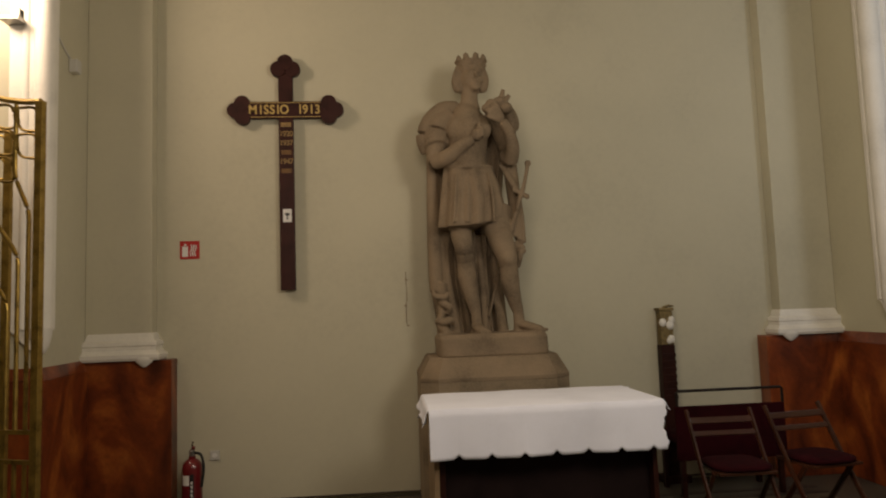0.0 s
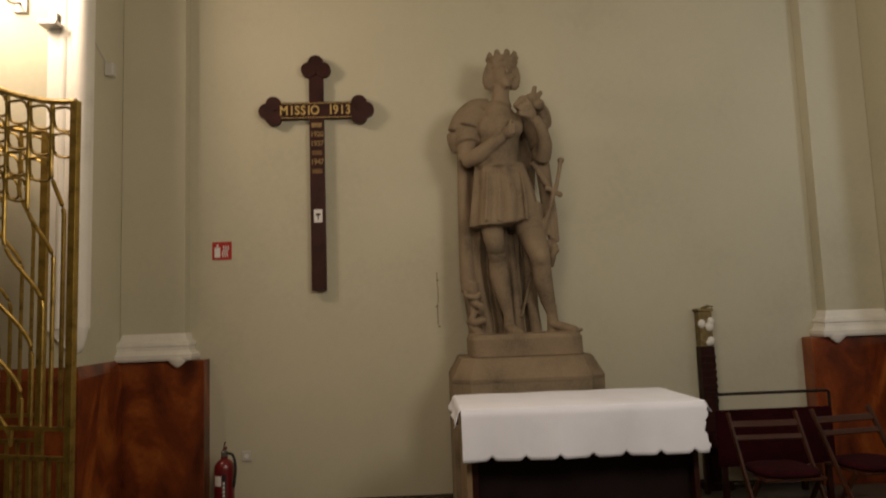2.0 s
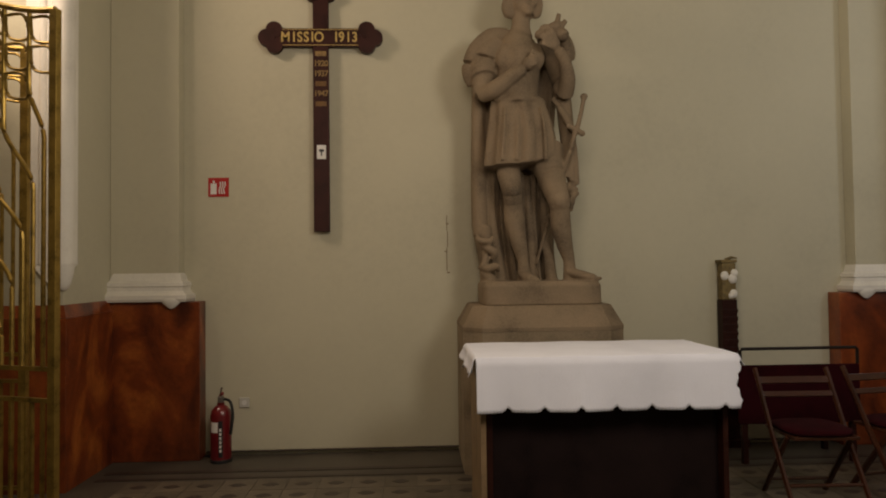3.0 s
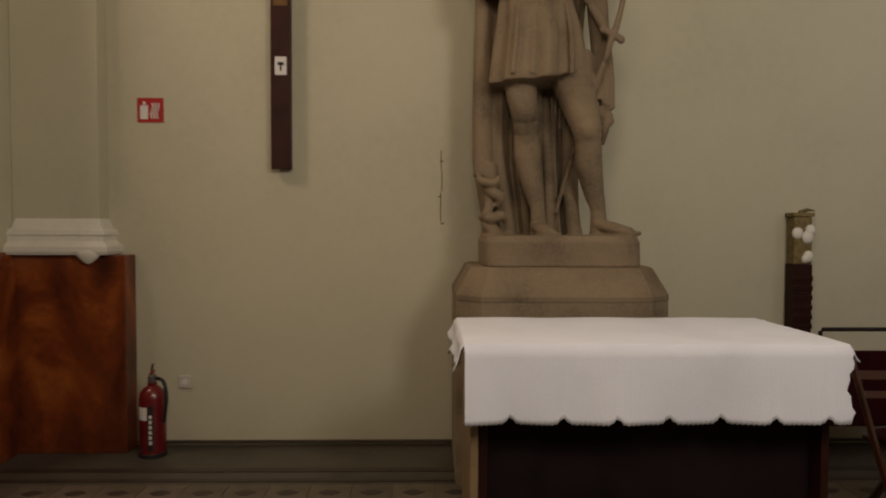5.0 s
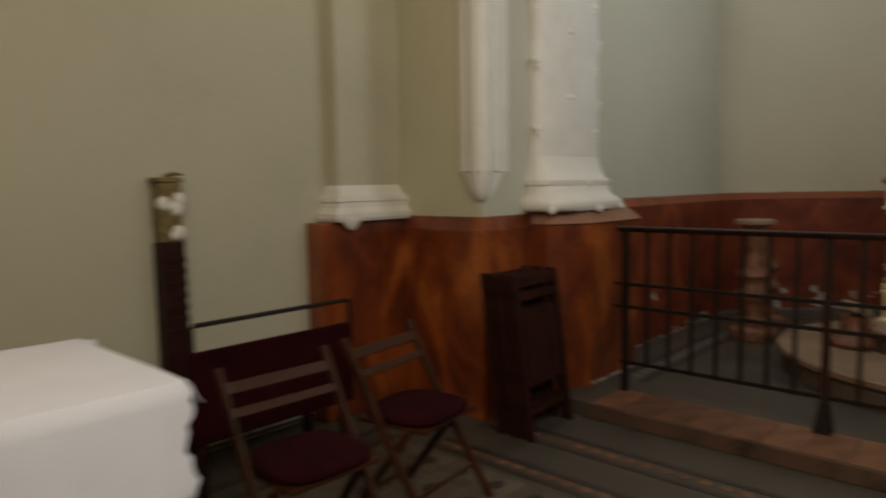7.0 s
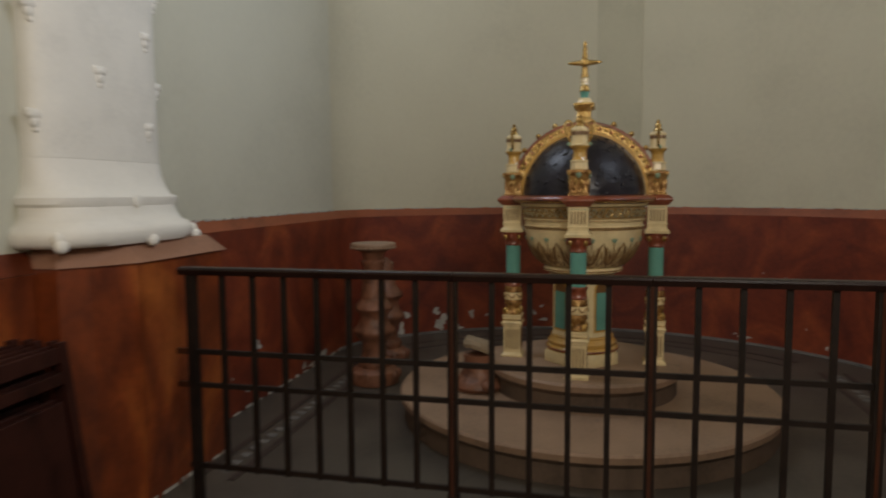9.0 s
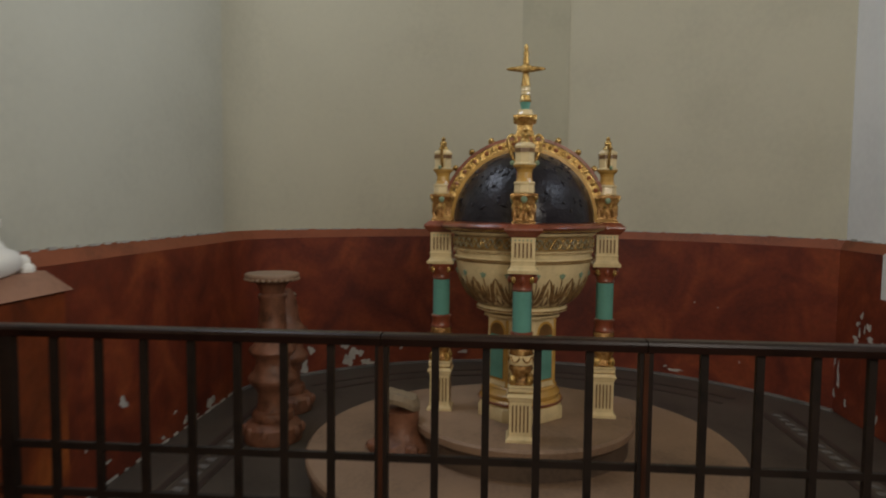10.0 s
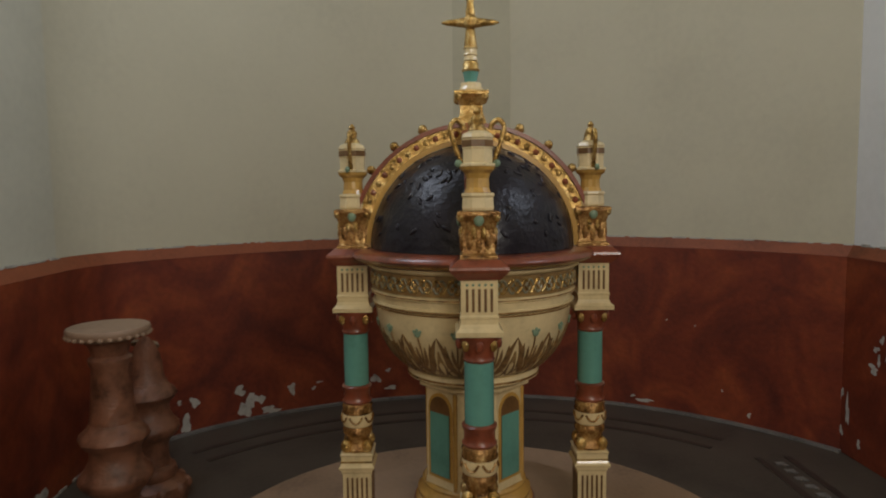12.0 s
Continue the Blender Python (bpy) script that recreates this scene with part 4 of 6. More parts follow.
    limb([(-0.440, 0.12, 1.68), (-0.440, 0.12, 1.20), (-0.440, 0.115, 0.80), (-0.435, 0.10, 0.52)], [0.045, 0.056, 0.058, 0.060], 12)
    limb([(-0.365, 0.15, 1.50), (-0.360, 0.14, 1.0), (-0.335, 0.13, 0.55), (-0.290, 0.11, 0.17)], [0.030, 0.036, 0.044, 0.060], 12)
    limb([(-0.06, 0.12, 1.00), (-0.045, 0.10, 0.62), (-0.035, 0.08, 0.17)], [0.022, 0.030, 0.036], 12)
    limb([(0.06, 0.12, 0.95), (0.075, 0.09, 0.50), (0.11, 0.06, 0.17)], [0.022, 0.034, 0.050], 12)
    for ctrl, r in (([(-0.47, 0.02, 0.53), (-0.455, -0.03, 0.485), (-0.38, -0.05, 0.475), (-0.35, -0.02, 0.515)], (0.014, 0.026, 0.024, 0.012)),
                    ([(-0.44, 0.02, 0.47), (-0.39, -0.03, 0.42), (-0.345, -0.035, 0.39), (-0.36, -0.01, 0.34)], (0.022, 0.034, 0.032, 0.020)),
                    ([(-0.42, 0.02, 0.40), (-0.41, -0.02, 0.34), (-0.43, -0.03, 0.29), (-0.465, 0.0, 0.27)], (0.018, 0.028, 0.028, 0.012)),
                    ([(-0.455, 0.0, 0.285), (-0.40, -0.05, 0.265), (-0.34, -0.05, 0.285), (-0.315, -0.02, 0.25)], (0.014, 0.028, 0.030, 0.016)),
                    ([(-0.44, 0.02, 0.25), (-0.40, -0.02, 0.215), (-0.37, -0.02, 0.17)], (0.026, 0.040, 0.046))):
        limb(ctrl, r, 12)
    limb([(-0.40, 0.08, 0.60), (-0.39, 0.07, 0.16)], [0.045, 0.060], 12)
    # the cloak over the other shoulder and down beside the sword
    limb([(0.03, 0.04, 2.08), (0.13, 0.0, 2.06), (0.21, -0.04, 2.02), (0.255, -0.06, 1.93), (0.265, -0.06, 1.86)], [0.045, 0.062, 0.060, 0.046, 0.026], 14)
    limb([(0.16, -0.08, 2.06), (0.215, -0.10, 1.98), (0.235, -0.09, 1.88), (0.225, -0.05, 1.78)], [0.035, 0.045, 0.040, 0.022], 12)
    limb([(0.20, 0.04, 1.80), (0.225, 0.04, 1.55), (0.245, 0.03, 1.30), (0.262, 0.02, 1.05), (0.285, 0.0, 0.90)], [0.060, 0.062, 0.058, 0.050, 0.034], 14)
    limb([(0.165, -0.05, 1.50), (0.225, -0.09, 1.38), (0.285, -0.05, 1.30)], [0.024, 0.030, 0.020], 10)
    limb([(0.13, 0.0, 1.58), (0.195, -0.04, 1.48), (0.25, -0.02, 1.42)], [0.020, 0.028, 0.018], 10)
    for x, z0, z1 in ((0.300, 1.34, 0.905), (0.262, 1.26, 0.93), (0.222, 1.20, 0.96)):
        limb([(x - 0.02, -0.01, z0), (x - 0.005, -0.025, (z0 + z1) / 2), (x, -0.03, z1)], [0.014, 0.020, 0.022], 10)
    blob(0.275, -0.02, 0.868, 0.040, 0.035, 0.026)
    limb([(0.305, -0.02, 0.845), (0.265, -0.04, 0.815), (0.255, -0.03, 0.76), (0.25, -0.01, 0.70)], [0.022, 0.030, 0.026, 0.014], 12)
    limb([(0.235, 0.0, 0.92), (0.225, 0.0, 0.82), (0.235, 0.0, 0.72)], [0.026, 0.030, 0.014], 12)
    # sword: pommel, grip, guard, scabbard behind the leg
    blob(0.343, -0.13, 1.562, 0.030, 0.026, 0.026)
    limb([(0.341, -0.13, 1.555), (0.320, -0.13, 1.45), (0.290, -0.13, 1.33)], [0.019, 0.017, 0.020], 10)
    limb([(0.222, -0.13, 1.335), (0.272, -0.135, 1.312), (0.322, -0.13, 1.282)], [0.022, 0.018, 0.022], 10)
    blob(0.220, -0.13, 1.337, 0.024, 0.022, 0.024)
    blob(0.324, -0.13, 1.280, 0.024, 0.022, 0.024)
    limb([(0.275, -0.13, 1.31), (0.215, -0.10, 1.10), (0.155, -0.02, 0.88), (0.065, 0.05, 0.56), (-0.006, 0.05, 0.30)], [0.028, 0.028, 0.026, 0.022, 0.016], 10, 0.7)
    ob = part("statue", bm, STONE)
    m = ob.modifiers.new("carve", "REMESH")
    m.mode, m.voxel_size, m.use_smooth_shade = "VOXEL", 0.0085, True
    s = ob.modifiers.new("soften", "SMOOTH")
    s.factor, s.iterations = 0.5, 2
    return tagged(ob, "weathered sandstone statue of a crowned youth with cloak and sword", "statue")


def extinguisher():
    t = thing("fire_extinguisher", "dark red fire extinguisher standing beside the pedestal", "fire extinguisher", (-1.635, 5.74, 0))
    smooth(part("cylinder", turned([(0.076, 0.0), (0.08, 0.012), (0.08, 0.36), (0.072, 0.40), (0.045, 0.43), (0.028, 0.44), (0.028, 0.46)], 32), EXT_RED, t), 50)
    part("foot_ring", turned([(0.078, -0.001), (0.083, 0.003), (0.083, 0.025), (0.0805, 0.028)], 32), BLACK, t, "black foot ring")
    part("valve", turned([(0.024, 0.461), (0.026, 0.47), (0.026, 0.50), (0.018, 0.51)], 16), PEWTER, t, "dull metal valve")
    bm = tube(bmesh.new(), [(-0.01, -0.005, 0.50), (0.01, -0.02, 0.535), (0.03, -0.06, 0.545), (0.035, -0.09, 0.535)], 0.012, 8, 0.5)
    part("lever", bm, EXT_RED, t)
    bm = tube(bmesh.new(), [(-0.005, 0, 0.505), (0.005, -0.01, 0.56), (0.01, -0.015, 0.575)], 0.013, 8, 0.5)
    part("grip", bm, BROWN_WOOD, t)
    bm = tube(bmesh.new(), curve_pts([(0.02, 0, 0.485), (0.075, -0.02, 0.47), (0.10, -0.035, 0.38), (0.093, -0.04, 0.28), (0.085, -0.04, 0.22)], 6), 0.011, 10)
    smooth(part("hose", bm, BLACK, t), 60)

    def wrap(a0, a1, z0, z1, mat, name, label=""):
        bm = bmesh.new()
        n = 10
        v = [[bm.verts.new((0.0812 * math.cos(a), 0.0812 * math.sin(a), z)) for z in (z0, z1)] for a in [math.radians(a0 + (a1 - a0) * i / n) for i in range(n + 1)]]
        for a, b in zip(v, v[1:]):
            bm.faces.new((a[0], b[0], b[1], a[1]))
        part(name, bm, mat, t, label)

    wrap(-140, -92, 0.24, 0.32, WHITE, "label_patch", "white label")
    wrap(-88, -66, 0.05, 0.33, BLACK, "label_strip", "dark blue label strip")
    for i in range(6):
        wrap(-84, -72, 0.09 + 0.032 * i, 0.112 + 0.032 * i, WHITE, "label_bar")
    return t


def fire_sign():
    t = thing("fire_sign", "square red and white fire extinguisher sign on the wall", "sign", (-1.705, NORTH - 0.003, 2.178))
    part("plate", boxed(-0.083, 0.083, -0.002, 0.002, -0.078, 0.078), SIGN_RED, t)
    part("pictogram", boxed(-0.064, -0.014, -0.004, -0.0022, -0.058, 0.03, 0.0005), WHITE, t)
    part("pictogram", boxed(-0.046, -0.030, -0.004, -0.0022, 0.034, 0.055), WHITE, t)
    for i in range(3):
        bm = tube(bmesh.new(), curve_pts([(0.010 + 0.020 * i, -0.003, -0.055), (0.006 + 0.018 * i, -0.003, -0.015), (0.018 + 0.018 * i, -0.003, 0.012), (0.014 + 0.020 * i, -0.003, 0.045)], 4), 0.0055, 6)
        part("flame", bm, WHITE, t)
    return t


def socket():
    t = thing("wall_socket", "small white wall socket above the floor", "socket", (-1.50, NORTH - 0.004, 0.42))
    part("plate", boxed(-0.04, 0.04, -0.009, 0.004, -0.04, 0.04, 0.004), GREY_PLASTIC, t)
    part("insert", turned([(0.02, 0), (0.02, 0.002)], 16), WHITE, t).matrix_basis = pose(0, -0.0095, 0, 90, 0, 0)
    return t


def torch_post():
    t = thing("carved_post", "dark carved post with a worn gilt and white painted head", "post", (2.492, 5.865, 0))
    part("foot", boxed(-0.12, 0.12, -0.10, 0.10, 0.0, 0.06, 0.006), DARK_WOOD, t)
    part("shaft", boxed(-0.062, 0.062, -0.05, 0.05, 0.061, 1.20, 0.006), DARK_WOOD, t)
    for i in range(7):
        part("notch", boxed(-0.066, 0.066, -0.054, -0.046, 0.72 + 0.062 * i, 0.752 + 0.062 * i, 0.004), DARK_WOOD, t)
    part("head", boxed(-0.058, 0.058, -0.046, 0.046, 1.201, 1.505, 0.008), TARNISHED, t, "worn gilt head")
    for x, z, r in ((-0.035, 1.40, 0.036), (0.03, 1.375, 0.04), (0.045, 1.42, 0.034), (0.035, 1.25, 0.036), (0.015, 1.235, 0.026)):
        bm = bmesh.new()
        ball(bm, x, -0.04, z, r, 0.022, r * 1.1, 12)
        smooth(part("scroll", bm, STUCCO, t, "white painted scroll"), 180)
    part("cap", boxed(-0.068, 0.068, -0.056, 0.056, 1.506, 1.532, 0.006), TARNISHED, t)
    part("cap_leaf", tube(bmesh.new(), [(-0.02, -0.03, 1.53), (0.03, -0.03, 1.55), (0.085, -0.02, 1.545)], [0.015, 0.012, 0.004], 8), TARNISHED, t)
    return t


def bench():
    t = thing("upholstered_bench", "dark red velvet bench with a dark metal back rail", "bench", (2.32, 5.36, 0))
    w = 0.89
    part("seat", boxed(0.0, w, -0.02, 0.36, 0.42, 0.50, 0.035), VELVET, t)
    part("backrest", boxed(-0.02, w + 0.02, -0.055, -0.022, 0.30, 0.735, 0.012), VELVET, t)
    part("back_rail", tube(bmesh.new(), [(0, -0.04, 0.735), (0, -0.04, 0.845), (0.012, -0.04, 0.857), (w, -0.04, 0.857), (w + 0.012, -0.04, 0.845), (w + 0.012, -0.04, 0.735)], 0.012, 8), IRON, t)
    for x in (0.03, w - 0.03):
        for y in (-0.02, 0.33):
            part("leg", boxed(x - 0.02, x + 0.02, y - 0.02, y + 0.02, 0.0, 0.419, 0.003), DARK_WOOD, t)
    return t


def folding_chair():
    """Open: two long side bars lean back, a second pair crosses them, a padded seat, two back slats."""
    t = thing("folding_chair", "brown wooden folding chair with a dark red padded seat", "chair", group="folding chairs beside the table")
    for s in (-1, 1):
        x = 0.235 * s
        part("long_leg", tube(bmesh.new(), [(x, -0.26, 0.0), (x, 0.0, 0.42), (x, 0.209, 0.80)], 0.0155, 6, 1.3), BROWN_WOOD, t)
        x = 0.20 * s
        part("short_leg", tube(bmesh.new(), [(x, 0.20, 0.0), (x, -0.12, 0.43)], 0.015, 6, 1.3), BROWN_WOOD, t)
    for z, h in ((0.728, 0.046), (0.645, 0.036)):
        y = 0.22 - (0.82 - z) * 0.55
        ob = part("back_slat", boxed(-0.225, 0.225, -0.009, 0.009, -h / 2, h / 2, 0.004), BROWN_WOOD, t)
        ob.matrix_basis = pose(0, y, z, -28, 0, 0)
    part("seat_frame", boxed(-0.20, 0.20, -0.20, 0.17, 0.425, 0.445, 0.004), BROWN_WOOD, t)
    bm = soft_loft(bmesh.new(), [(0.19, 0.18, 0.446), (0.206, 0.195, 0.452), (0.21, 0.20, 0.464), (0.203, 0.193, 0.476), (0.18, 0.17, 0.484), (0.10, 0.10, 0.489)])
    bmesh.ops.translate(bm, verts=bm.verts, vec=(0, -0.02, 0))
    smooth(part("seat_pad", bm, VELVET, t, "dark red padded seat"), 60)
    part("stretcher", tube(bmesh.new(), [(-0.22, -0.17, 0.15), (0.22, -0.17, 0.15)], 0.011, 8), BROWN_WOOD, t)
    part("stretcher", tube(bmesh.new(), [(-0.19, 0.13, 0.10), (0.19, 0.13, 0.10)], 0.011, 8), BROWN_WOOD, t)
    return t


def folded_chair():
    t = thing("folded_chair", "dark wooden folding chair, folded flat and leaning on the pier", "chair", group="stack of folded chairs")
    for s in (-1, 1):
        part("long_leg", boxed(0.225 * s - 0.018, 0.225 * s + 0.018, -0.016, 0.016, 0.0, 0.955, 0.004), DARK_WOOD, t)
    part("seat", boxed(-0.185, 0.185, -0.012, 0.012, 0.30, 0.74, 0.006), DARK_WOOD, t)
    part("back_slat", boxed(-0.206, 0.206, -0.010, 0.010, 0.88, 0.94, 0.004), DARK_WOOD, t)
    part("back_slat", boxed(-0.206, 0.206, -0.010, 0.010, 0.80, 0.845, 0.004), DARK_WOOD, t)
    part("foot_rail", boxed(-0.206, 0.206, -0.010, 0.010, 0.14, 0.18, 0.004), DARK_WOOD, t)
    return t


def gate_leaf(name, at, turn, w, low, high):
    """A gilt iron gate leaf: bars crowd toward the hinge low down and sweep apart upward, under stacked leaf-shaped loops; the top edge rises from the hinge."""
    t = thing(name, "worn gilt wrought iron gate leaf with curved bars and looped top", "gate", at, turn, group="gate leaves")
    top = lambda u: low + (high - low) * (u / w) ** 1.6
    part("stile", boxed(-0.026, 0.026, -0.018, 0.018, 0.02, low, 0.003), BRASS, t)
    part("stile", boxed(w - 0.022, w + 0.022, -0.015, 0.015, 0.02, high, 0.003), BRASS, t)
    part("top_rail", tube(bmesh.new(), [(u, 0, top(u)) for u in [w * i / 16 for i in range(17)]], 0.019, 8), BRASS, t)
    for z in (0.97, 0.80, 0.12):
        part("cross_rail", boxed(0.027, w - 0.023, -0.010, 0.010, z - 0.012, z + 0.012), BRASS, t)
    n, wide, close = 7, w / 7, 0.075
    for i in range(1, n):
        u, v = wide * i, close * i
        zb, h = low - 0.40 - 0.20 * (i - 1), 0.24 + 0.07 * i
        sweep = [(u + (v - u) * (f * f * (3 - 2 * f)), 0, zb - h * f) for f in [j / 12 for j in range(13)]]
        part("bar", tube(bmesh.new(), [(u, 0, top(u)), (u, 0, (zb + top(u)) / 2)] + sweep + [(v, 0, (zb - h + 0.983) / 2), (v, 0, 0.983)], 0.0125, 8), BRASS, t)
        part("lower_bar", boxed(v - 0.009, v + 0.009, -0.009, 0.009, 0.133, 0.787), BRASS, t)
        if i > 2:
            part("lower_bar", boxed(u - 0.009, u + 0.009, -0.009, 0.009, 0.133, 0.787), BRASS, t)
    for i in range(n):
        u0, u1 = wide * i + 0.012, wide * (i + 1) - 0.012
        for k in range(min(2 + i, 5)):
            z1 = top((u0 + u1) / 2) - 0.030 - 0.165 * k
            z0 = z1 - 0.15
            leaf = [(u1, 0, z1), (u0 + 0.05, 0, z1 - 0.008), (u0 + 0.008, 0, z1 - 0.055), (u0, 0, z0), (u1 - 0.05, 0, z0 + 0.008), (u1 - 0.008, 0, z0 + 0.055), (u1, 0, z1)]
            part("loop", tube(bmesh.new(), curve_pts(leaf, 5), 0.009, 6), BRASS, t)
    return t


def wall_lamp():
    t = thing("wall_lamp", "glowing glass wall lamp on a small metal bracket", "wall lamp", (-2.98, PIER_Y - 0.002, 4.05))
    part("backplate", boxed(-0.05, 0.05, -0.03, 0.0, -0.08, 0.08, 0.006), PEWTER, t)
    part("arm", tube(bmesh.new(), curve_pts([(0, -0.02, 0), (0, -0.16, -0.06), (0, -0.30, 0.0), (0, -0.34, 0.05)], 6), 0.01, 8), PEWTER, t)
    glow = bpy.data.materials.new("glowing_glass")
    glow.use_nodes = True
    b = glow.node_tree.nodes["Principled BSDF"]
    b.inputs["Emission Color"].default_value, b.inputs["Emission Strength"].default_value = (1.0, 0.8, 0.52, 1), 14
    part("glass_shade", turned([(0.03, 0.40), (0.07, 0.42), (0.085, 0.48), (0.07, 0.54), (0.04, 0.56)], 20, 0.0, -0.34), glow, t, "glowing glass shade")
    t2 = thing("spot_bracket", "small metal spotlight bracket with a thin cable on the pier", "bracket", (-2.70, PIER_Y - 0.02, 3.86))
    part("mount", boxed(-0.02, 0.02, -0.05, 0.018, 0.0, 0.09, 0.004), PEWTER, t2)
    part("shelf", boxed(-0.09, 0.05, -0.12, 0.015, -0.03, 0.0, 0.004), PEWTER, t2)
    t3 = thing("wall_sensor", "small pale grey sensor box with a cable on the pier", "sensor", (2 * AXIS - PIER_X + 0.002, 5.50, 3.66))
    part("housing", boxed(0.0, 0.07, -0.05, 0.03, -0.055, 0.055, 0.012), GREY_PLASTIC, t3)
    part("cable", tube(bmesh.new(), curve_pts([(0.006, 0.0, 0.05), (0.006, -0.12, 0.10), (0.006, -0.26, 0.18), (0.006, -0.38, 0.205)], 5), 0.006, 6), GREY_PLASTIC, t3)


altar_table()
altar_cloth()
mission_cross()
pedestal()
statue()
extinguisher()
fire_sign()
socket()
torch_post()
bench()
chair = folding_chair()
chair.matrix_world = pose(2.37, 4.545, 0, 0, 0, -2)
copy_thing(chair, pose(3.02, 4.62, 0, 0, 0, 9))
stack = folded_chair()
stack.matrix_world = pose(4.20, 4.66, 0, -7, 0, 4)
for i in range(1, 5):
    copy_thing(stack, pose(4.20 + 0.012 * (i % 2), 4.66 + 0.055 * i, 0, -7, 0, 4 - 1.5 * (i % 2)))
gate_leaf("gate_leaf", (-2.05, 4.10, 0), 160, 1.30, 2.93, 3.45)
gate_leaf("gate_leaf", (-2.62, 4.82, 0), 176, 1.30, 2.95, 3.5)
wall_lamp()

# ---- things of the font chapel ----


def font_step(name, r, z0, z1, label):
    t = thing(name, label, "step", (6.61, 2.89, z0))
    h = z1 - z0
    smooth(part("drum", turned([(r - 0.03, 0.0), (r - 0.03, h - 0.075), (r - 0.015, h - 0.06), (r, h - 0.045)], 72), STEP_SIDE, t, "grimy limestone side with shade in its colour"), 40)
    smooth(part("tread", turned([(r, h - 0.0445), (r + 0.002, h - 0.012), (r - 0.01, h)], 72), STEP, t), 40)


font_step("font_lower_step", 1.17, LIFT - 0.002, 0.265, "wide round pinkish limestone step under the font")
font_step("font_upper_step", 0.60, 0.266, 0.43, "round pinkish limestone step under the font")


def radial(ob, a, r=0.443):
    """Turns a part made at the origin to stand at the angle a round the font."""
    ob.matrix_basis = pose(r * math.cos(a), r * math.sin(a), 0, 0, 0, math.degrees(a))
    return ob


def font_pillar(t, a):
    put = lambda name, bm, mat, label="", under=None: part(name, bm, mat, under, label) if under else radial(part(name, bm, mat, t, label), a)
    sq = lambda prof: turned(prof, square=True)
    carrier = put("pillar_pedestal", sq([(0.068, 0.0), (0.068, 0.014), (0.060, 0.02), (0.0535, 0.03), (0.0535, 0.195), (0.058, 0.203), (0.058, 0.212)]), IVORY, "ivory glazed fluted pedestal")
    for side in range(4):
        for k in range(5):
            u = -0.036 + 0.018 * k
            b = boxed(0.053, 0.055, u - 0.0038, u + 0.0038, 0.05, 0.18)
            bmesh.ops.rotate(b, cent=(0, 0, 0), matrix=Matrix.Rotation(side * math.pi / 2, 3, "Z"), verts=b.verts)
            put("flute", b, BROWN_PAINT, under=carrier)
    block = put("pillar_block", sq([(0.064, 0.213), (0.067, 0.222), (0.061, 0.230), (0.058, 0.236), (0.058, 0.262), (0.062, 0.270), (0.054, 0.275)]), IVORY, "ivory glazed block with a gilt line")
    put("gilt_line", sq([(0.0595, 0.238), (0.0595, 0.245)]), GOLD, under=block)
    drum = [(0.056, 0.276), (0.060, 0.285), (0.050, 0.30), (0.044, 0.315), (0.050, 0.335), (0.058, 0.345), (0.056, 0.36), (0.050, 0.37), (0.053, 0.395), (0.056, 0.415), (0.059, 0.425), (0.055, 0.435), (0.058, 0.45), (0.052, 0.458)]
    ob = drum_part = put("ornament_drum", turned(drum, 24), GILT_BROWN, "gold and red glazed drum with garlands")
    smooth(ob, 50)
    smooth(put("garland_band", turned([(0.0545, 0.372), (0.0572, 0.378), (0.0578, 0.40), (0.0572, 0.418), (0.055, 0.423)], 24), IVORY, under=drum_part), 50)
    for k in range(6):
        th = 2 * math.pi * (k + 0.5) / 6
        b = tube(bmesh.new(), curve_pts([(0.0585 * math.cos(th + s * 0.42), 0.0585 * math.sin(th + s * 0.42), 0.411 - 0.024 * (1 - s * s)) for s in (-1, -0.4, 0.4, 1)], 3), 0.0045, 5)
        put("garland", b, GILT_BROWN, under=drum_part)
    for k in range(4):
        th = math.pi / 4 + math.pi / 2 * k
        b = bmesh.new()
        ball(b, 0.056 * math.cos(th), 0.056 * math.sin(th), 0.298, 0.022, 0.022, 0.026, 10)
        put("corner_leaf", b, GOLD, under=drum_part)
    smooth(put("collar", turned([(0.053, 0.459), (0.056, 0.466), (0.050, 0.475), (0.049, 0.505), (0.055, 0.515), (0.056, 0.524), (0.050, 0.529)], 24), OXBLOOD, "red brown glazed collar"), 50)
    smooth(put("shaft", turned([(0.0465, 0.53), (0.0465, 0.725)], 28), TEAL, "teal glazed shaft"), 50)
    capital = smooth(put("capital", turned([(0.047, 0.726), (0.051, 0.733), (0.047, 0.74), (0.050, 0.765), (0.060, 0.79), (0.070, 0.803), (0.070, 0.812)], 24), OXBLOOD, "red brown and gold capital"), 50)
    for k in range(8):
        th = 2 * math.pi * k / 8
        b = bmesh.new()
        ball(b, 0.060 * math.cos(th), 0.060 * math.sin(th), 0.782, 0.013, 0.013, 0.02, 8)
        put("capital_leaf", b, GOLD if k % 2 else OXBLOOD, under=capital)
    carrier = put("fluted_block", sq([(0.072, 0.813), (0.073, 0.828), (0.062, 0.838), (0.057, 0.85), (0.057, 0.865), (0.059, 0.868), (0.059, 0.874), (0.056, 0.878), (0.056, 0.985)]), IVORY, "ivory glazed fluted block")
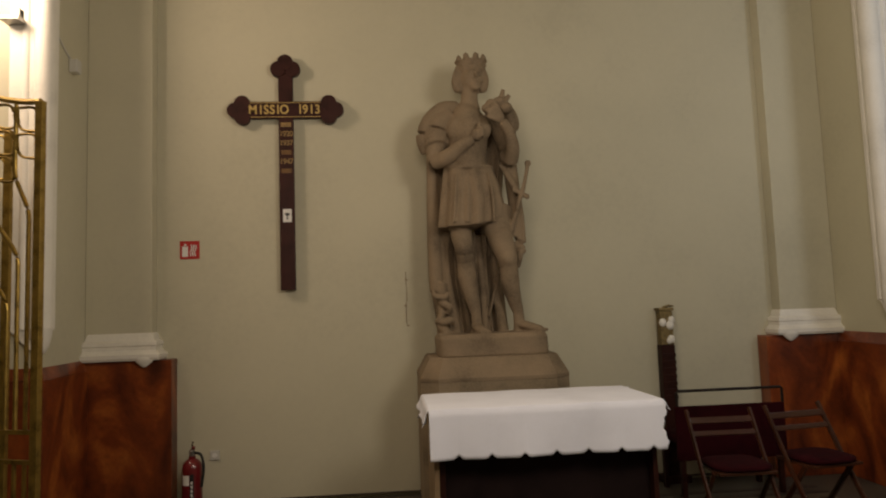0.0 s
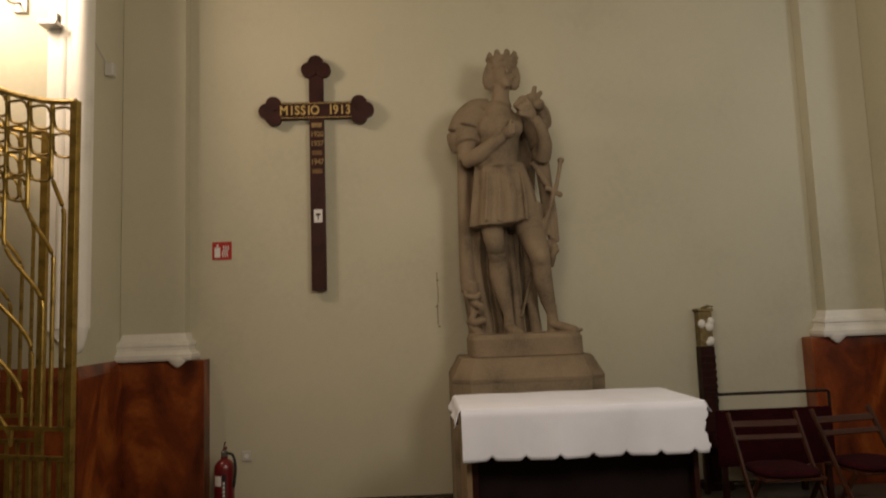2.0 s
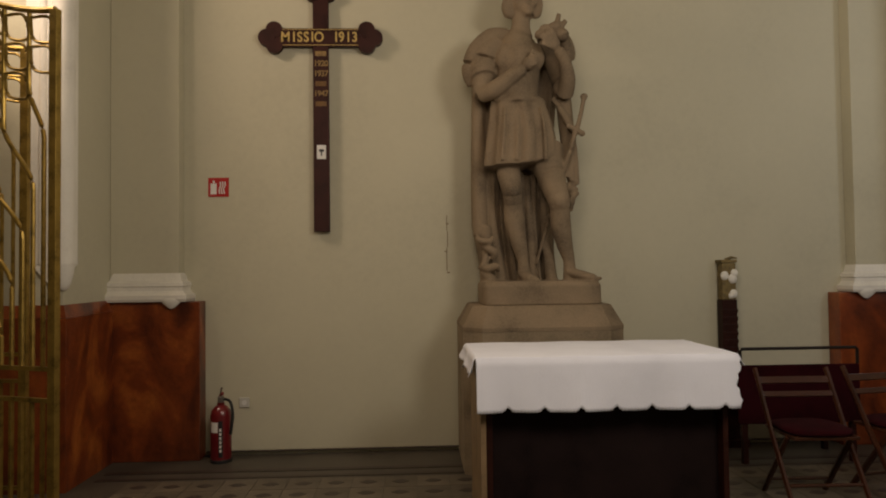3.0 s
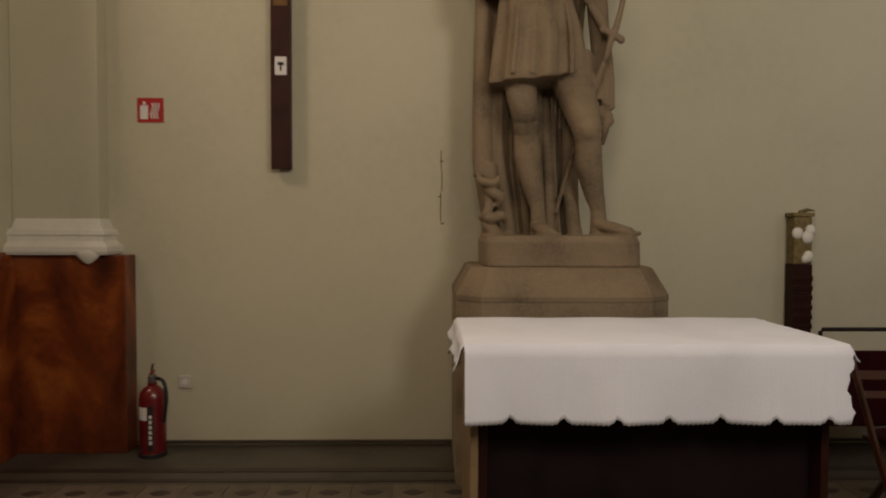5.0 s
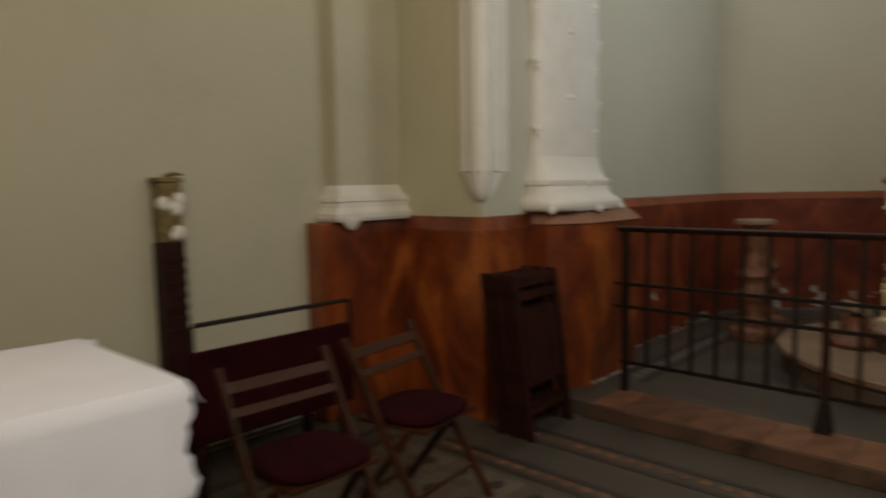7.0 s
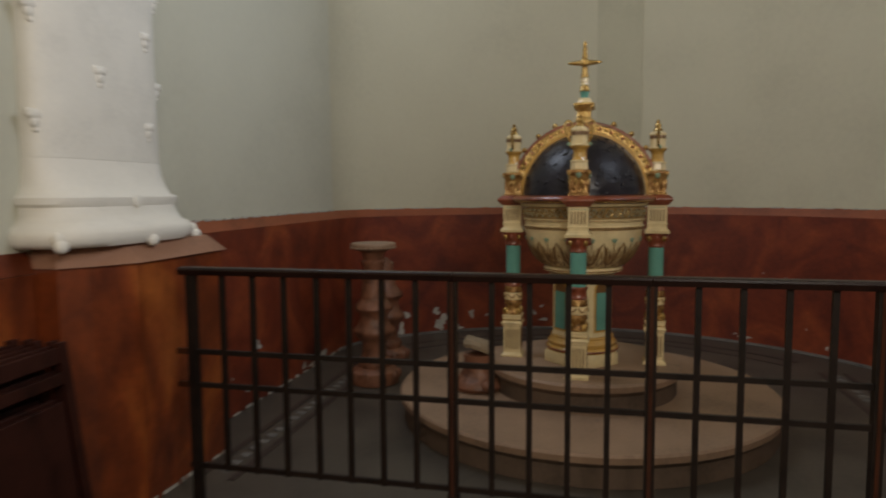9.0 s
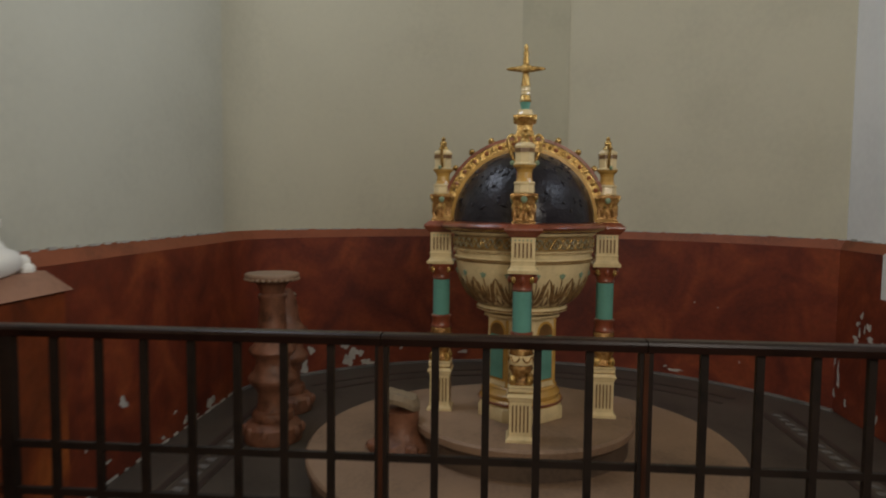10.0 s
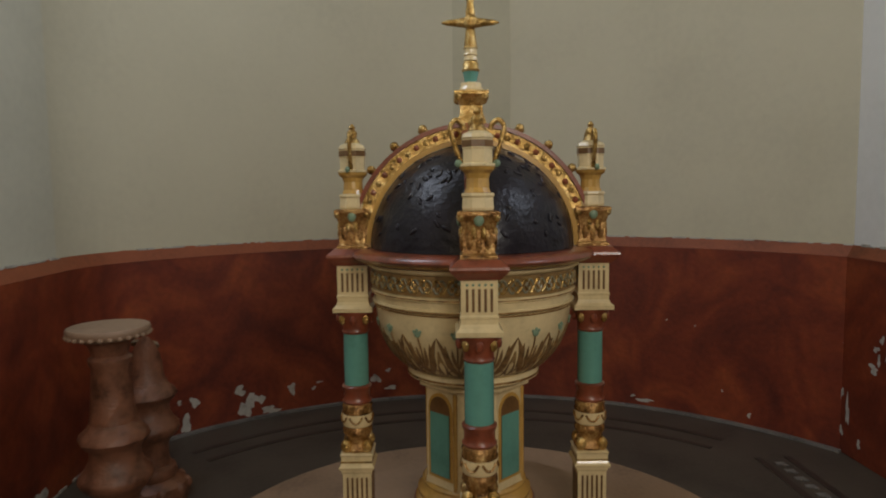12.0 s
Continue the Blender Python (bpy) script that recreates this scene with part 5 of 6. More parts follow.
    for side in (-1, 0, 1):
        for k in range(5):
            u = -0.037 + 0.0185 * k
            b = boxed(0.0555, 0.0575, u - 0.004, u + 0.004, 0.888, 0.958)
            bmesh.ops.rotate(b, cent=(0, 0, 0), matrix=Matrix.Rotation(side * math.pi / 2, 3, "Z"), verts=b.verts)
            put("flute", b, BROWN_PAINT, under=carrier)
            b = bmesh.new()
            ball(b, 0.056, u, 0.970, 0.0035, 0.0045, 0.0045, 8)
            bmesh.ops.rotate(b, cent=(0, 0, 0), matrix=Matrix.Rotation(side * math.pi / 2, 3, "Z"), verts=b.verts)
            put("bead", b, GREEN_FLOWER, under=carrier)


def font_turret(t, a):
    put = lambda name, bm, mat, label="", under=None: part(name, bm, mat, under, label) if under else radial(part(name, bm, mat, t, label), a, 0.44)
    sq = lambda prof: turned(prof, square=True)
    foot = put("turret_foot", sq([(0.056, 1.047), (0.056, 1.058), (0.049, 1.064), (0.046, 1.10), (0.048, 1.135), (0.056, 1.162), (0.064, 1.178), (0.064, 1.188), (0.056, 1.192)]), GILT_BROWN, "gold lustre foot with leaves")
    for side in range(4):
        for u, z, r, h in ((-0.028, 1.10, 0.011, 0.026), (0.028, 1.10, 0.011, 0.026), (0, 1.085, 0.010, 0.020), (-0.054, 1.172, 0.012, 0.014), (0.054, 1.172, 0.012, 0.014), (-0.014, 1.125, 0.009, 0.020), (0.014, 1.125, 0.009, 0.020)):
            b = bmesh.new()
            ball(b, 0.047 + 0.09 * max(0, z - 1.09), u, z, 0.010, r, h, 8)
            bmesh.ops.rotate(b, cent=(0, 0, 0), matrix=Matrix.Rotation(side * math.pi / 2, 3, "Z"), verts=b.verts)
            put("leaf", b, GOLD if z > 1.11 else GILT_BROWN, under=foot)
        b = bmesh.new()
        ball(b, 0.058, 0, 1.166, 0.008, 0.016, 0.02, 10)
        bmesh.ops.rotate(b, cent=(0, 0, 0), matrix=Matrix.Rotation(side * math.pi / 2, 3, "Z"), verts=b.verts)
        put("shield", b, GREEN_FLOWER, under=foot)
    put("turret_base", turned([(0.050, 1.193), (0.052, 1.20), (0.050, 1.232), (0.054, 1.238), (0.052, 1.246)], 8, turn=math.pi / 8), IVORY)
    put("turret_neck", turned([(0.042, 1.247), (0.036, 1.262), (0.035, 1.29), (0.040, 1.305), (0.052, 1.315), (0.056, 1.325)], 16), YELLOW, "ochre glazed neck")
    lantern = put("lantern", turned([(0.057, 1.326), (0.057, 1.332), (0.048, 1.336), (0.048, 1.378), (0.050, 1.38), (0.050, 1.408), (0.053, 1.412), (0.046, 1.424), (0.030, 1.432)], 8, turn=math.pi / 8), IVORY, "ivory glazed lantern")
    put("lantern_band", turned([(0.0512, 1.384), (0.0512, 1.404)], 8, turn=math.pi / 8), BROWN_PAINT, under=lantern)
    smooth(put("finial", turned([(0.029, 1.433), (0.024, 1.445), (0.016, 1.452), (0.020, 1.465), (0.018, 1.475), (0.009, 1.482), (0.013, 1.49), (0.004, 1.503)], 14), GOLD, "gold finial"), 50)
    for s in (-1, 1):
        b = tube(bmesh.new(), curve_pts([(0.0, s * 0.050, 1.335), (0.0, s * 0.058, 1.36), (0.0, s * 0.075, 1.41), (0.0, s * 0.082, 1.445), (0.0, s * 0.066, 1.466), (0.0, s * 0.046, 1.455), (0.0, s * 0.040, 1.435)], 5), 0.008, 8)
        smooth(put("scroll_handle", b, GOLD, "gold scroll handle"), 60)
        b = bmesh.new()
        ball(b, 0.012, s * 0.058, 1.335, 0.009, 0.012, 0.012, 8)
        put("boss", b, GREEN_FLOWER, under=lantern)


def font():
    t = thing("baptismal_font", "ivory, gold and teal glazed ceramic baptismal font with dark dome", "font", (6.62, 2.90, 0.43), -2.2)
    # stem
    smooth(part("stem_plinth", turned([(0.240, 0.0), (0.243, 0.01), (0.243, 0.062), (0.236, 0.075)], 8, turn=math.pi / 8), IVORY, t), 30)
    smooth(part("stem_base", turned([(0.222, 0.076), (0.228, 0.088), (0.222, 0.10), (0.210, 0.106), (0.214, 0.118), (0.216, 0.130), (0.204, 0.142), (0.196, 0.158), (0.198, 0.166), (0.190, 0.175)], 40), YELLOW, t, "ochre and gold glazed base"), 40)
    smooth(part("base_ring", turned([(0.2285, 0.083), (0.2315, 0.088), (0.2285, 0.094)], 40), OXBLOOD, t, "red brown glazed ring"), 50)
    part("stem", turned([(0.196, 0.176), (0.190, 0.20), (0.190, 0.528), (0.196, 0.538)], 8, turn=math.pi / 8), IVORY, t)
    part("stem_cornice", turned([(0.202, 0.539), (0.216, 0.547), (0.216, 0.556), (0.197, 0.562), (0.192, 0.568)], 8, turn=math.pi / 8), IVORY, t)
    apo = 0.190 * math.cos(math.pi / 8)
    for k in (1, 3, 5, 7):
        a = math.pi / 4 * k
        arch = lambda w, z0, z1: [(-w, z0), (w, z0), (w, z1)] + [(w * math.cos(q), z1 + w * math.sin(q)) for q in [math.pi * i / 10 for i in range(1, 10)]] + [(-w, z1)]

        def plate(w, z0, z1, x0, x1):
            b = bmesh.new()
            lo = [b.verts.new((x0, y, z)) for y, z in arch(w, z0, z1)]
            hi = [b.verts.new((x1, y, z)) for y, z in arch(w, z0, z1)]
            b.faces.new(lo[::-1])
            b.faces.new(hi)
            for i in range(len(lo)):
                b.faces.new((lo[i], lo[(i + 1) % len(lo)], hi[(i + 1) % len(lo)], hi[i]))
            return b

        fr = n = part("niche_frame", plate(0.060, 0.205, 0.465, apo - 0.004, apo + 0.004), YELLOW, t, "ochre glazed niche frame")
        n.matrix_basis = pose(0, 0, 0, 0, 0, math.degrees(a))
        n = part("niche", plate(0.050, 0.215, 0.462, apo + 0.0005, apo + 0.0058), BROWN_PAINT, fr)
        n = part("niche_panel", boxed(apo + 0.002, apo + 0.0075, -0.048, 0.048, 0.218, 0.45), TEAL, fr, "teal glazed panel")
        e = math.pi / 8 + a
        n = part("edge_rib", tube(bmesh.new(), [(0.190 * math.cos(e), 0.190 * math.sin(e), 0.178), (0.190 * math.cos(e), 0.190 * math.sin(e), 0.534)], 0.008, 6), YELLOW, t)
    # bowl
    smooth(part("bowl_lip", turned([(0.19, 0.569), (0.234, 0.572), (0.247, 0.580), (0.246, 0.592), (0.240, 0.602), (0.237, 0.605)], 64), IVORY, t), 50)
    belly = [(0.236, 0.606), (0.270, 0.628), (0.301, 0.661), (0.327, 0.702), (0.347, 0.750), (0.359, 0.800), (0.364, 0.848)]
    bowl = smooth(part("bowl", turned(belly, 64), IVORY, t, "ivory glazed bowl painted with leaves"), 60)
    smooth(part("bowl_moulding", turned([(0.362, 0.849), (0.374, 0.855), (0.374, 0.862), (0.366, 0.866), (0.366, 0.888), (0.378, 0.893), (0.378, 0.903), (0.372, 0.907)], 64), IVORY, t), 50)
    smooth(part("bowl_line", turned([(0.3755, 0.8555), (0.3755, 0.8595)], 64), GILT_BROWN, t), 50)
    smooth(part("bowl_line", turned([(0.3665, 0.842), (0.3672, 0.8445), (0.3665, 0.847)], 64), GILT_BROWN, t), 50)
    smooth(part("bowl_line", turned([(0.3795, 0.896), (0.3795, 0.900)], 64), GILT_BROWN, t), 50)
    smooth(part("lip_line", turned([(0.2475, 0.583), (0.249, 0.587), (0.2475, 0.591)], 64), GILT_BROWN, t), 50)
    frieze = smooth(part("frieze", turned([(0.373, 0.908), (0.373, 0.978)], 64), OCHRE_DULL, t, "brown frieze with gold interlace"), 50)
    smooth(part("frieze_edge", turned([(0.380, 0.979), (0.392, 0.988), (0.395, 0.996)], 64), IVORY, t), 50)

    def on_bowl(u, v):
        """u: angle; v: 0 at the lip, 1 at the top of the belly."""
        f = v * (len(belly) - 1)
        i = min(int(f), len(belly) - 2)
        r = belly[i][0] + (belly[i + 1][0] - belly[i][0]) * (f - i) + 0.002
        return (r * math.cos(u), r * math.sin(u), belly[i][1] + (belly[i + 1][1] - belly[i][1]) * (f - i))

    def painted(u0, a, b, lift):
        """A spot on the bowl: a metres round from the angle u0, b metres up from the middle of the belly."""
        x, y, z = on_bowl(u0 + a / 0.315, min(1.0, max(0.0, 0.5 + b / 0.29)))
        k = 1 + lift / math.hypot(x, y)
        return (x * k, y * k, z)

    def leaf(u0, base, tip, wide, bend, mat, name="painted_leaf"):
        """A pointed leaf, painted thick, between two spots on the bowl."""
        n = 7
        dx, dy = tip[0] - base[0], tip[1] - base[1]
        d = math.hypot(dx, dy)
        nx, ny = -dy / d, dx / d
        left, right = [], []
        for i in range(n + 1):
            f = i / n
            c = bend * math.sin(math.pi * f)
            w = wide * math.sin(math.pi * min(1, 0.12 + 0.88 * f)) ** 0.8
            px, py = base[0] + dx * f + nx * c, base[1] + dy * f + ny * c
            left.append((px + nx * w, py + ny * w))
            right.append((px - nx * w, py - ny * w))
        ring = left + right[-2:0:-1]
        bm = bmesh.new()
        lo = [bm.verts.new(painted(u0, p, q, -0.002)) for p, q in ring]
        hi = [bm.verts.new(painted(u0, p, q, 0.0012)) for p, q in ring]
        mid = [bm.verts.new(painted(u0, base[0] + dx * f + nx * bend * math.sin(math.pi * f), base[1] + dy * f + ny * bend * math.sin(math.pi * f), 0.0018)) for f in [i / n for i in range(1, n)]]
        k = len(ring)
        for i in range(k):
            bm.faces.new((lo[i], lo[(i + 1) % k], hi[(i + 1) % k], hi[i]))
        for i in range(1, n - 1):
            bm.faces.new((hi[i], hi[i + 1], mid[i], mid[i - 1]))
            bm.faces.new((hi[k - i], mid[i - 1], mid[i], hi[k - i - 1]))
        bm.faces.new((hi[0], hi[1], mid[0], hi[k - 1]))
        bm.faces.new((hi[n - 1], hi[n], hi[n + 1], mid[-1]))
        part(name, bm, mat, bowl)

    for k in range(16):
        u0 = 2 * math.pi * (k + 0.5) / 16
        part("painted_stem", tube(bmesh.new(), curve_pts([painted(u0, a, b, 0.0) for a, b in ((0.004, -0.125), (-0.003, -0.05), (0.002, 0.02), (0.0, 0.062))], 4), 0.0032, 5), LEAF_PAINT, bowl)
        for q in (-1, 1):
            leaf(u0, (0.0, -0.110), (0.036 * q, 0.045), 0.0125, -0.013 * q, LEAF_PAINT)
            leaf(u0, (0.0, -0.060), (0.016 * q, 0.030), 0.0060, -0.004 * q, LEAF_PAINT)
            leaf(u0, (0.0, -0.120), (0.046 * q, -0.108), 0.0080, -0.009 * q, LEAF_PAINT)
            leaf(u0, (0.038 * q, -0.060), (0.0615 * q, 0.068), 0.0078, 0.010 * q, LEAF_PAINT)
            leaf(u0, (0.0615 * q, -0.125), (0.052 * q, -0.030), 0.0042, 0.008 * q, BROWN_PAINT)
            leaf(u0, (0.050 * q, -0.040), (0.060 * q, 0.020), 0.0055, -0.005 * q, OCHRE_DULL)
            part("painted_stem", tube(bmesh.new(), curve_pts([painted(u0, q * a, b, 0.0) for a, b in ((0.012, -0.085), (0.030, -0.070), (0.044, -0.085), (0.036, -0.100))], 3), 0.0022, 5), BROWN_PAINT, bowl)
        b = bmesh.new()
        ball(b, *painted(u0, 0, 0.076, 0.0), 0.005, 0.014, 0.012, 10, pose(0, 0, 0, 0, 0, math.degrees(u0)))
        for q in (-1, 0, 1):
            ball(b, *painted(u0, 0.011 * q, 0.089 - 0.005 * abs(q), 0.0), 0.004, 0.006, 0.006, 8, pose(0, 0, 0, 0, 0, math.degrees(u0)))
        part("painted_flower", b, GREEN_FLOWER, bowl, "sage green flower")
    for k in range(48):
        u0 = 2 * math.pi * k / 48
        line = [(0.376 * math.cos(u0 + s * 0.085), 0.376 * math.sin(u0 + s * 0.085), 0.943 + 0.022 * math.sin(s * math.pi)) for s in [-1 + i / 5 for i in range(11)]]
        part("interlace", tube(bmesh.new(), line, 0.0045, 5), GOLD, frieze)
        part("interlace", tube(bmesh.new(), [(x, y, 1.886 - z) for x, y, z in line], 0.004, 5), PEWTER_GREEN, frieze)
    # cornice: a round ring with square breaks over the pillars
    ring = [(0.395, 0.997), (0.41, 1.005), (0.435, 1.014), (0.445, 1.024), (0.44, 1.036), (0.41, 1.046), (0.37, 1.048)]
    smooth(part("cornice", turned(ring, 72), OXBLOOD, t, "red brown glazed cornice"), 50)
    smooth(part("cornice_line", turned([(0.413, 1.0035), (0.426, 1.0085), (0.432, 1.0125)], 72), GOLD, t), 50)
    for k in range(4):
        a = math.pi / 2 * k
        radial(part("cornice_break", turned([(0.064, 0.986), (0.072, 0.996), (0.084, 1.008), (0.090, 1.018), (0.088, 1.026), (0.074, 1.038), (0.064, 1.0465)], square=True), OXBLOOD, t, "red brown glazed cornice"), a, 0.443)
        font_pillar(t, a)
        font_turret(t, a)
    # dome with two crossing gilt arches
    dome = bmesh.new()
    lathe(dome, [(0.372 * math.cos(q), 1.049 + 0.372 * math.sin(q)) for q in [math.pi / 2 * i / 20 for i in range(20)]] + [(0.004, 1.421)], 72)
    dome = smooth(part("dome", dome, DOME, t, "blue black glazed relief dome"), 60)
    rnd = random.Random(4)
    for k in range(4):
        for j in range(34):
            u, q = math.pi / 2 * k + rnd.uniform(0.22, 1.35), rnd.uniform(0.15, 1.15)
            p = Vector((0.373 * math.cos(q) * math.cos(u), 0.373 * math.cos(q) * math.sin(u), 1.049 + 0.373 * math.sin(q)))
            b = bmesh.new()
            ball(b, *p, 0.004, 0.007, rnd.uniform(0.009, 0.018), 8, pose(0, 0, 0, 0, 0, math.degrees(u)) @ pose(0, 0, 0, 0, -math.degrees(q), 0) @ pose(0, 0, 0, rnd.uniform(-70, 70), 0, 0))
            smooth(part("relief_leaf", b, DOME, dome), 180)
    for turn in (0, 90):
        for r0, r1, w, mat, nm in ((0.374, 0.392, 0.036, YELLOW, "arch_inner_edge"), (0.3925, 0.436, 0.030, GOLD, "arch"), (0.4365, 0.452, 0.038, OXBLOOD, "arch_outer_edge")):
            b = bmesh.new()
            rows = []
            for i in range(41):
                q = math.pi * i / 40
                rows.append([b.verts.new((x, r * math.cos(q), 1.049 + r * math.sin(q))) for x, r in ((-w, r0), (w, r0), (w, r1), (-w, r1))])
            for a2, b2 in zip(rows, rows[1:]):
                for i in range(4):
                    b.faces.new((a2[i], a2[(i + 1) % 4], b2[(i + 1) % 4], b2[i]))
            b.faces.new(rows[0][::-1])
            b.faces.new(rows[-1])
            ob = smooth(part(nm, b, mat, t, "gold lustre arch" if nm == "arch" else ""), 40)
            ob.matrix_basis = pose(0, 0, 0, 0, 0, turn)
        for i in range(34):
            q = math.pi * (i + 0.5) / 34
            for s in (-1, 1):
                b = bmesh.new()
                ball(b, s * 0.031, 0.414 * math.cos(q), 1.049 + 0.414 * math.sin(q), 0.008, 0.011, 0.011, 8)
                part("arch_bead", b, OXBLOOD if i % 2 else GOLD, t).matrix_basis = pose(0, 0, 0, 0, 0, turn)
        for i in range(12):
            q = math.pi * (i + 0.5) / 12
            if abs(q - math.pi / 2) < 0.2:
                continue
            b = bmesh.new()
            ball(b, 0, 0.468 * math.cos(q), 1.049 + 0.468 * math.sin(q), 0.020, 0.017, 0.017, 10)
            ball(b, 0, 0.458 * math.cos(q), 1.049 + 0.458 * math.sin(q), 0.012, 0.022, 0.012, 10)
            smooth(part("crocket", b, GOLD, t), 180).matrix_basis = pose(0, 0, 0, 0, 0, turn)
    # crowning cross
    part("cross_foot", turned([(0.052, 1.495), (0.050, 1.51), (0.042, 1.53), (0.040, 1.56), (0.052, 1.59), (0.062, 1.60), (0.062, 1.612)], square=True), GOLD, t, "gold lustre foot")
    for k in range(4):
        b = bmesh.new()
        a = math.pi / 4 + math.pi / 2 * k
        ball(b, 0.068 * math.cos(a), 0.068 * math.sin(a), 1.592, 0.016, 0.016, 0.018, 8)
        part("foot_leaf", b, GOLD, t)
    part("cross_plinth", turned([(0.044, 1.613), (0.046, 1.62), (0.040, 1.632), (0.038, 1.645)], 16), IVORY, t)
    part("cross_cup", turned([(0.022, 1.646), (0.024, 1.66), (0.030, 1.685)], 16), TEAL, t, "teal glazed cup")
    smooth(part("cross_knot", turned([(0.031, 1.686), (0.034, 1.693), (0.028, 1.70), (0.030, 1.715), (0.022, 1.725)], 16), GOLD, t), 50)
    part("cross_neck", turned([(0.026, 1.726), (0.022, 1.742), (0.027, 1.746), (0.024, 1.752), (0.024, 1.765), (0.028, 1.77)], 16), IVORY, t)
    smooth(part("cross_shaft", turned([(0.026, 1.771), (0.021, 1.80), (0.016, 1.85), (0.018, 1.90), (0.013, 1.93), (0.016, 1.945), (0.010, 1.96), (0.013, 1.975), (0.003, 1.995)], 12), GOLD, t), 50)
    b = bmesh.new()
    tube(b, [(0, -0.105, 1.862), (0, -0.085, 1.862), (0, -0.05, 1.862), (0, 0, 1.862), (0, 0.05, 1.862), (0, 0.085, 1.862), (0, 0.105, 1.862)], [0.003, 0.010, 0.014, 0.022, 0.014, 0.010, 0.003], 10)
    smooth(part("cross_arm", b, GOLD, t, "gold cross arm"), 60)
    b = bmesh.new()
    ball(b, -0.012, 0, 1.862, 0.022, 0.028, 0.028, 12)
    smooth(part("cross_rosette", b, GOLD, t), 180)
    return t


font()


def baluster(name, at, whole, turn):
    t = thing(name, "terracotta baluster with a round slab on top" if whole else "broken terracotta baluster with a chipped pale top", "baluster", at, turn, group="loose balusters")
    smooth(part("foot", turned([(0.178, 0.0), (0.183, 0.02), (0.175, 0.09), (0.15, 0.112), (0.122, 0.125), (0.13, 0.15), (0.122, 0.178), (0.105, 0.19)], 20), TERRACOTTA, t), 35)
    for k in range(10):
        a = 2 * math.pi * k / 10
        b = bmesh.new()
        ball(b, 0.170 * math.cos(a), 0.170 * math.sin(a), 0.065, 0.018, 0.03, 0.04, 8)
        part("foot_leaf", b, TERRACOTTA, t)
    smooth(part("body", turned([(0.10, 0.191), (0.093, 0.22), (0.091, 0.29), (0.104, 0.322), (0.138, 0.355), (0.152, 0.38), (0.150, 0.402), (0.122, 0.432), (0.106, 0.47), (0.102, 0.505), (0.116, 0.53)], 24), TERRACOTTA, t), 50)
    smooth(part("collar", turned([(0.125, 0.531), (0.145, 0.56), (0.138, 0.585), (0.108, 0.61), (0.098, 0.63)], 10), TERRACOTTA, t), 35)
    if whole:
        smooth(part("shaft", turned([(0.096, 0.631), (0.086, 0.72), (0.076, 0.87), (0.086, 0.885), (0.088, 0.905), (0.072, 0.92), (0.085, 0.965), (0.11, 0.99)], 20), TERRACOTTA, t), 50)
        smooth(part("slab", turned([(0.13, 0.991), (0.158, 1.005), (0.165, 1.02), (0.165, 1.035), (0.16, 1.042)], 36), STEP, t, "round pale stone slab"), 50)
        for k in range(28):
            a = 2 * math.pi * k / 28
            b = bmesh.new()
            ball(b, 0.160 * math.cos(a), 0.160 * math.sin(a), 1.009, 0.010, 0.012, 0.010, 8)
            part("bead", b, STEP, t)
    else:
        b = turned([(0.096, 0.631), (0.084, 0.66), (0.078, 0.73), (0.074, 0.80)], 20)
        for v in b.verts:
            if v.co.z > 0.75:
                v.co.z += 0.05 * math.sin(math.atan2(v.co.y, v.co.x) * 2 + 0.6) + 0.5 * v.co.x
        smooth(part("shaft", b, TERRACOTTA, t), 50)
        b = turned([(0.070, 0.80), (0.066, 0.815), (0.03, 0.82)], 12)
        for v in b.verts:
            v.co.z += 0.5 * v.co.x + 0.02
        part("broken_top", b, STONE_PALE, t, "pale broken face")
    return t


baluster("baluster", (6.98, 4.42, LIFT), True, 0)
baluster("baluster", (7.58, 4.52, LIFT), False, 180)


def fragment():
    t = thing("capital_fragment", "broken terracotta capital fragment with a pale chipped top", "fragment", (6.40, 3.53, 0.271))
    t.scale = (1.2, 1.2, 1.2)
    smooth(part("body", turned([(0.13, 0.0), (0.14, 0.02), (0.13, 0.045), (0.105, 0.06), (0.085, 0.10), (0.078, 0.15), (0.082, 0.18)], 14), TERRACOTTA, t), 40)
    b = turned([(0.082, 0.181), (0.086, 0.20), (0.07, 0.23), (0.02, 0.235)], 11)
    for v in b.verts:
        v.co.z += 0.25 * v.co.y - 0.2 * v.co.x + 0.012 * math.sin(40 * v.co.x) + 0.02
    part("chipped_top", b, STONE_PALE, t, "pale chipped face")
    for k in range(4):
        b = bmesh.new()
        a = math.pi / 2 * k + 0.5
        ball(b, 0.128 * math.cos(a), 0.128 * math.sin(a), 0.035, 0.03, 0.035, 0.03, 8)
        part("corner_leaf", b, TERRACOTTA, t)


fragment()


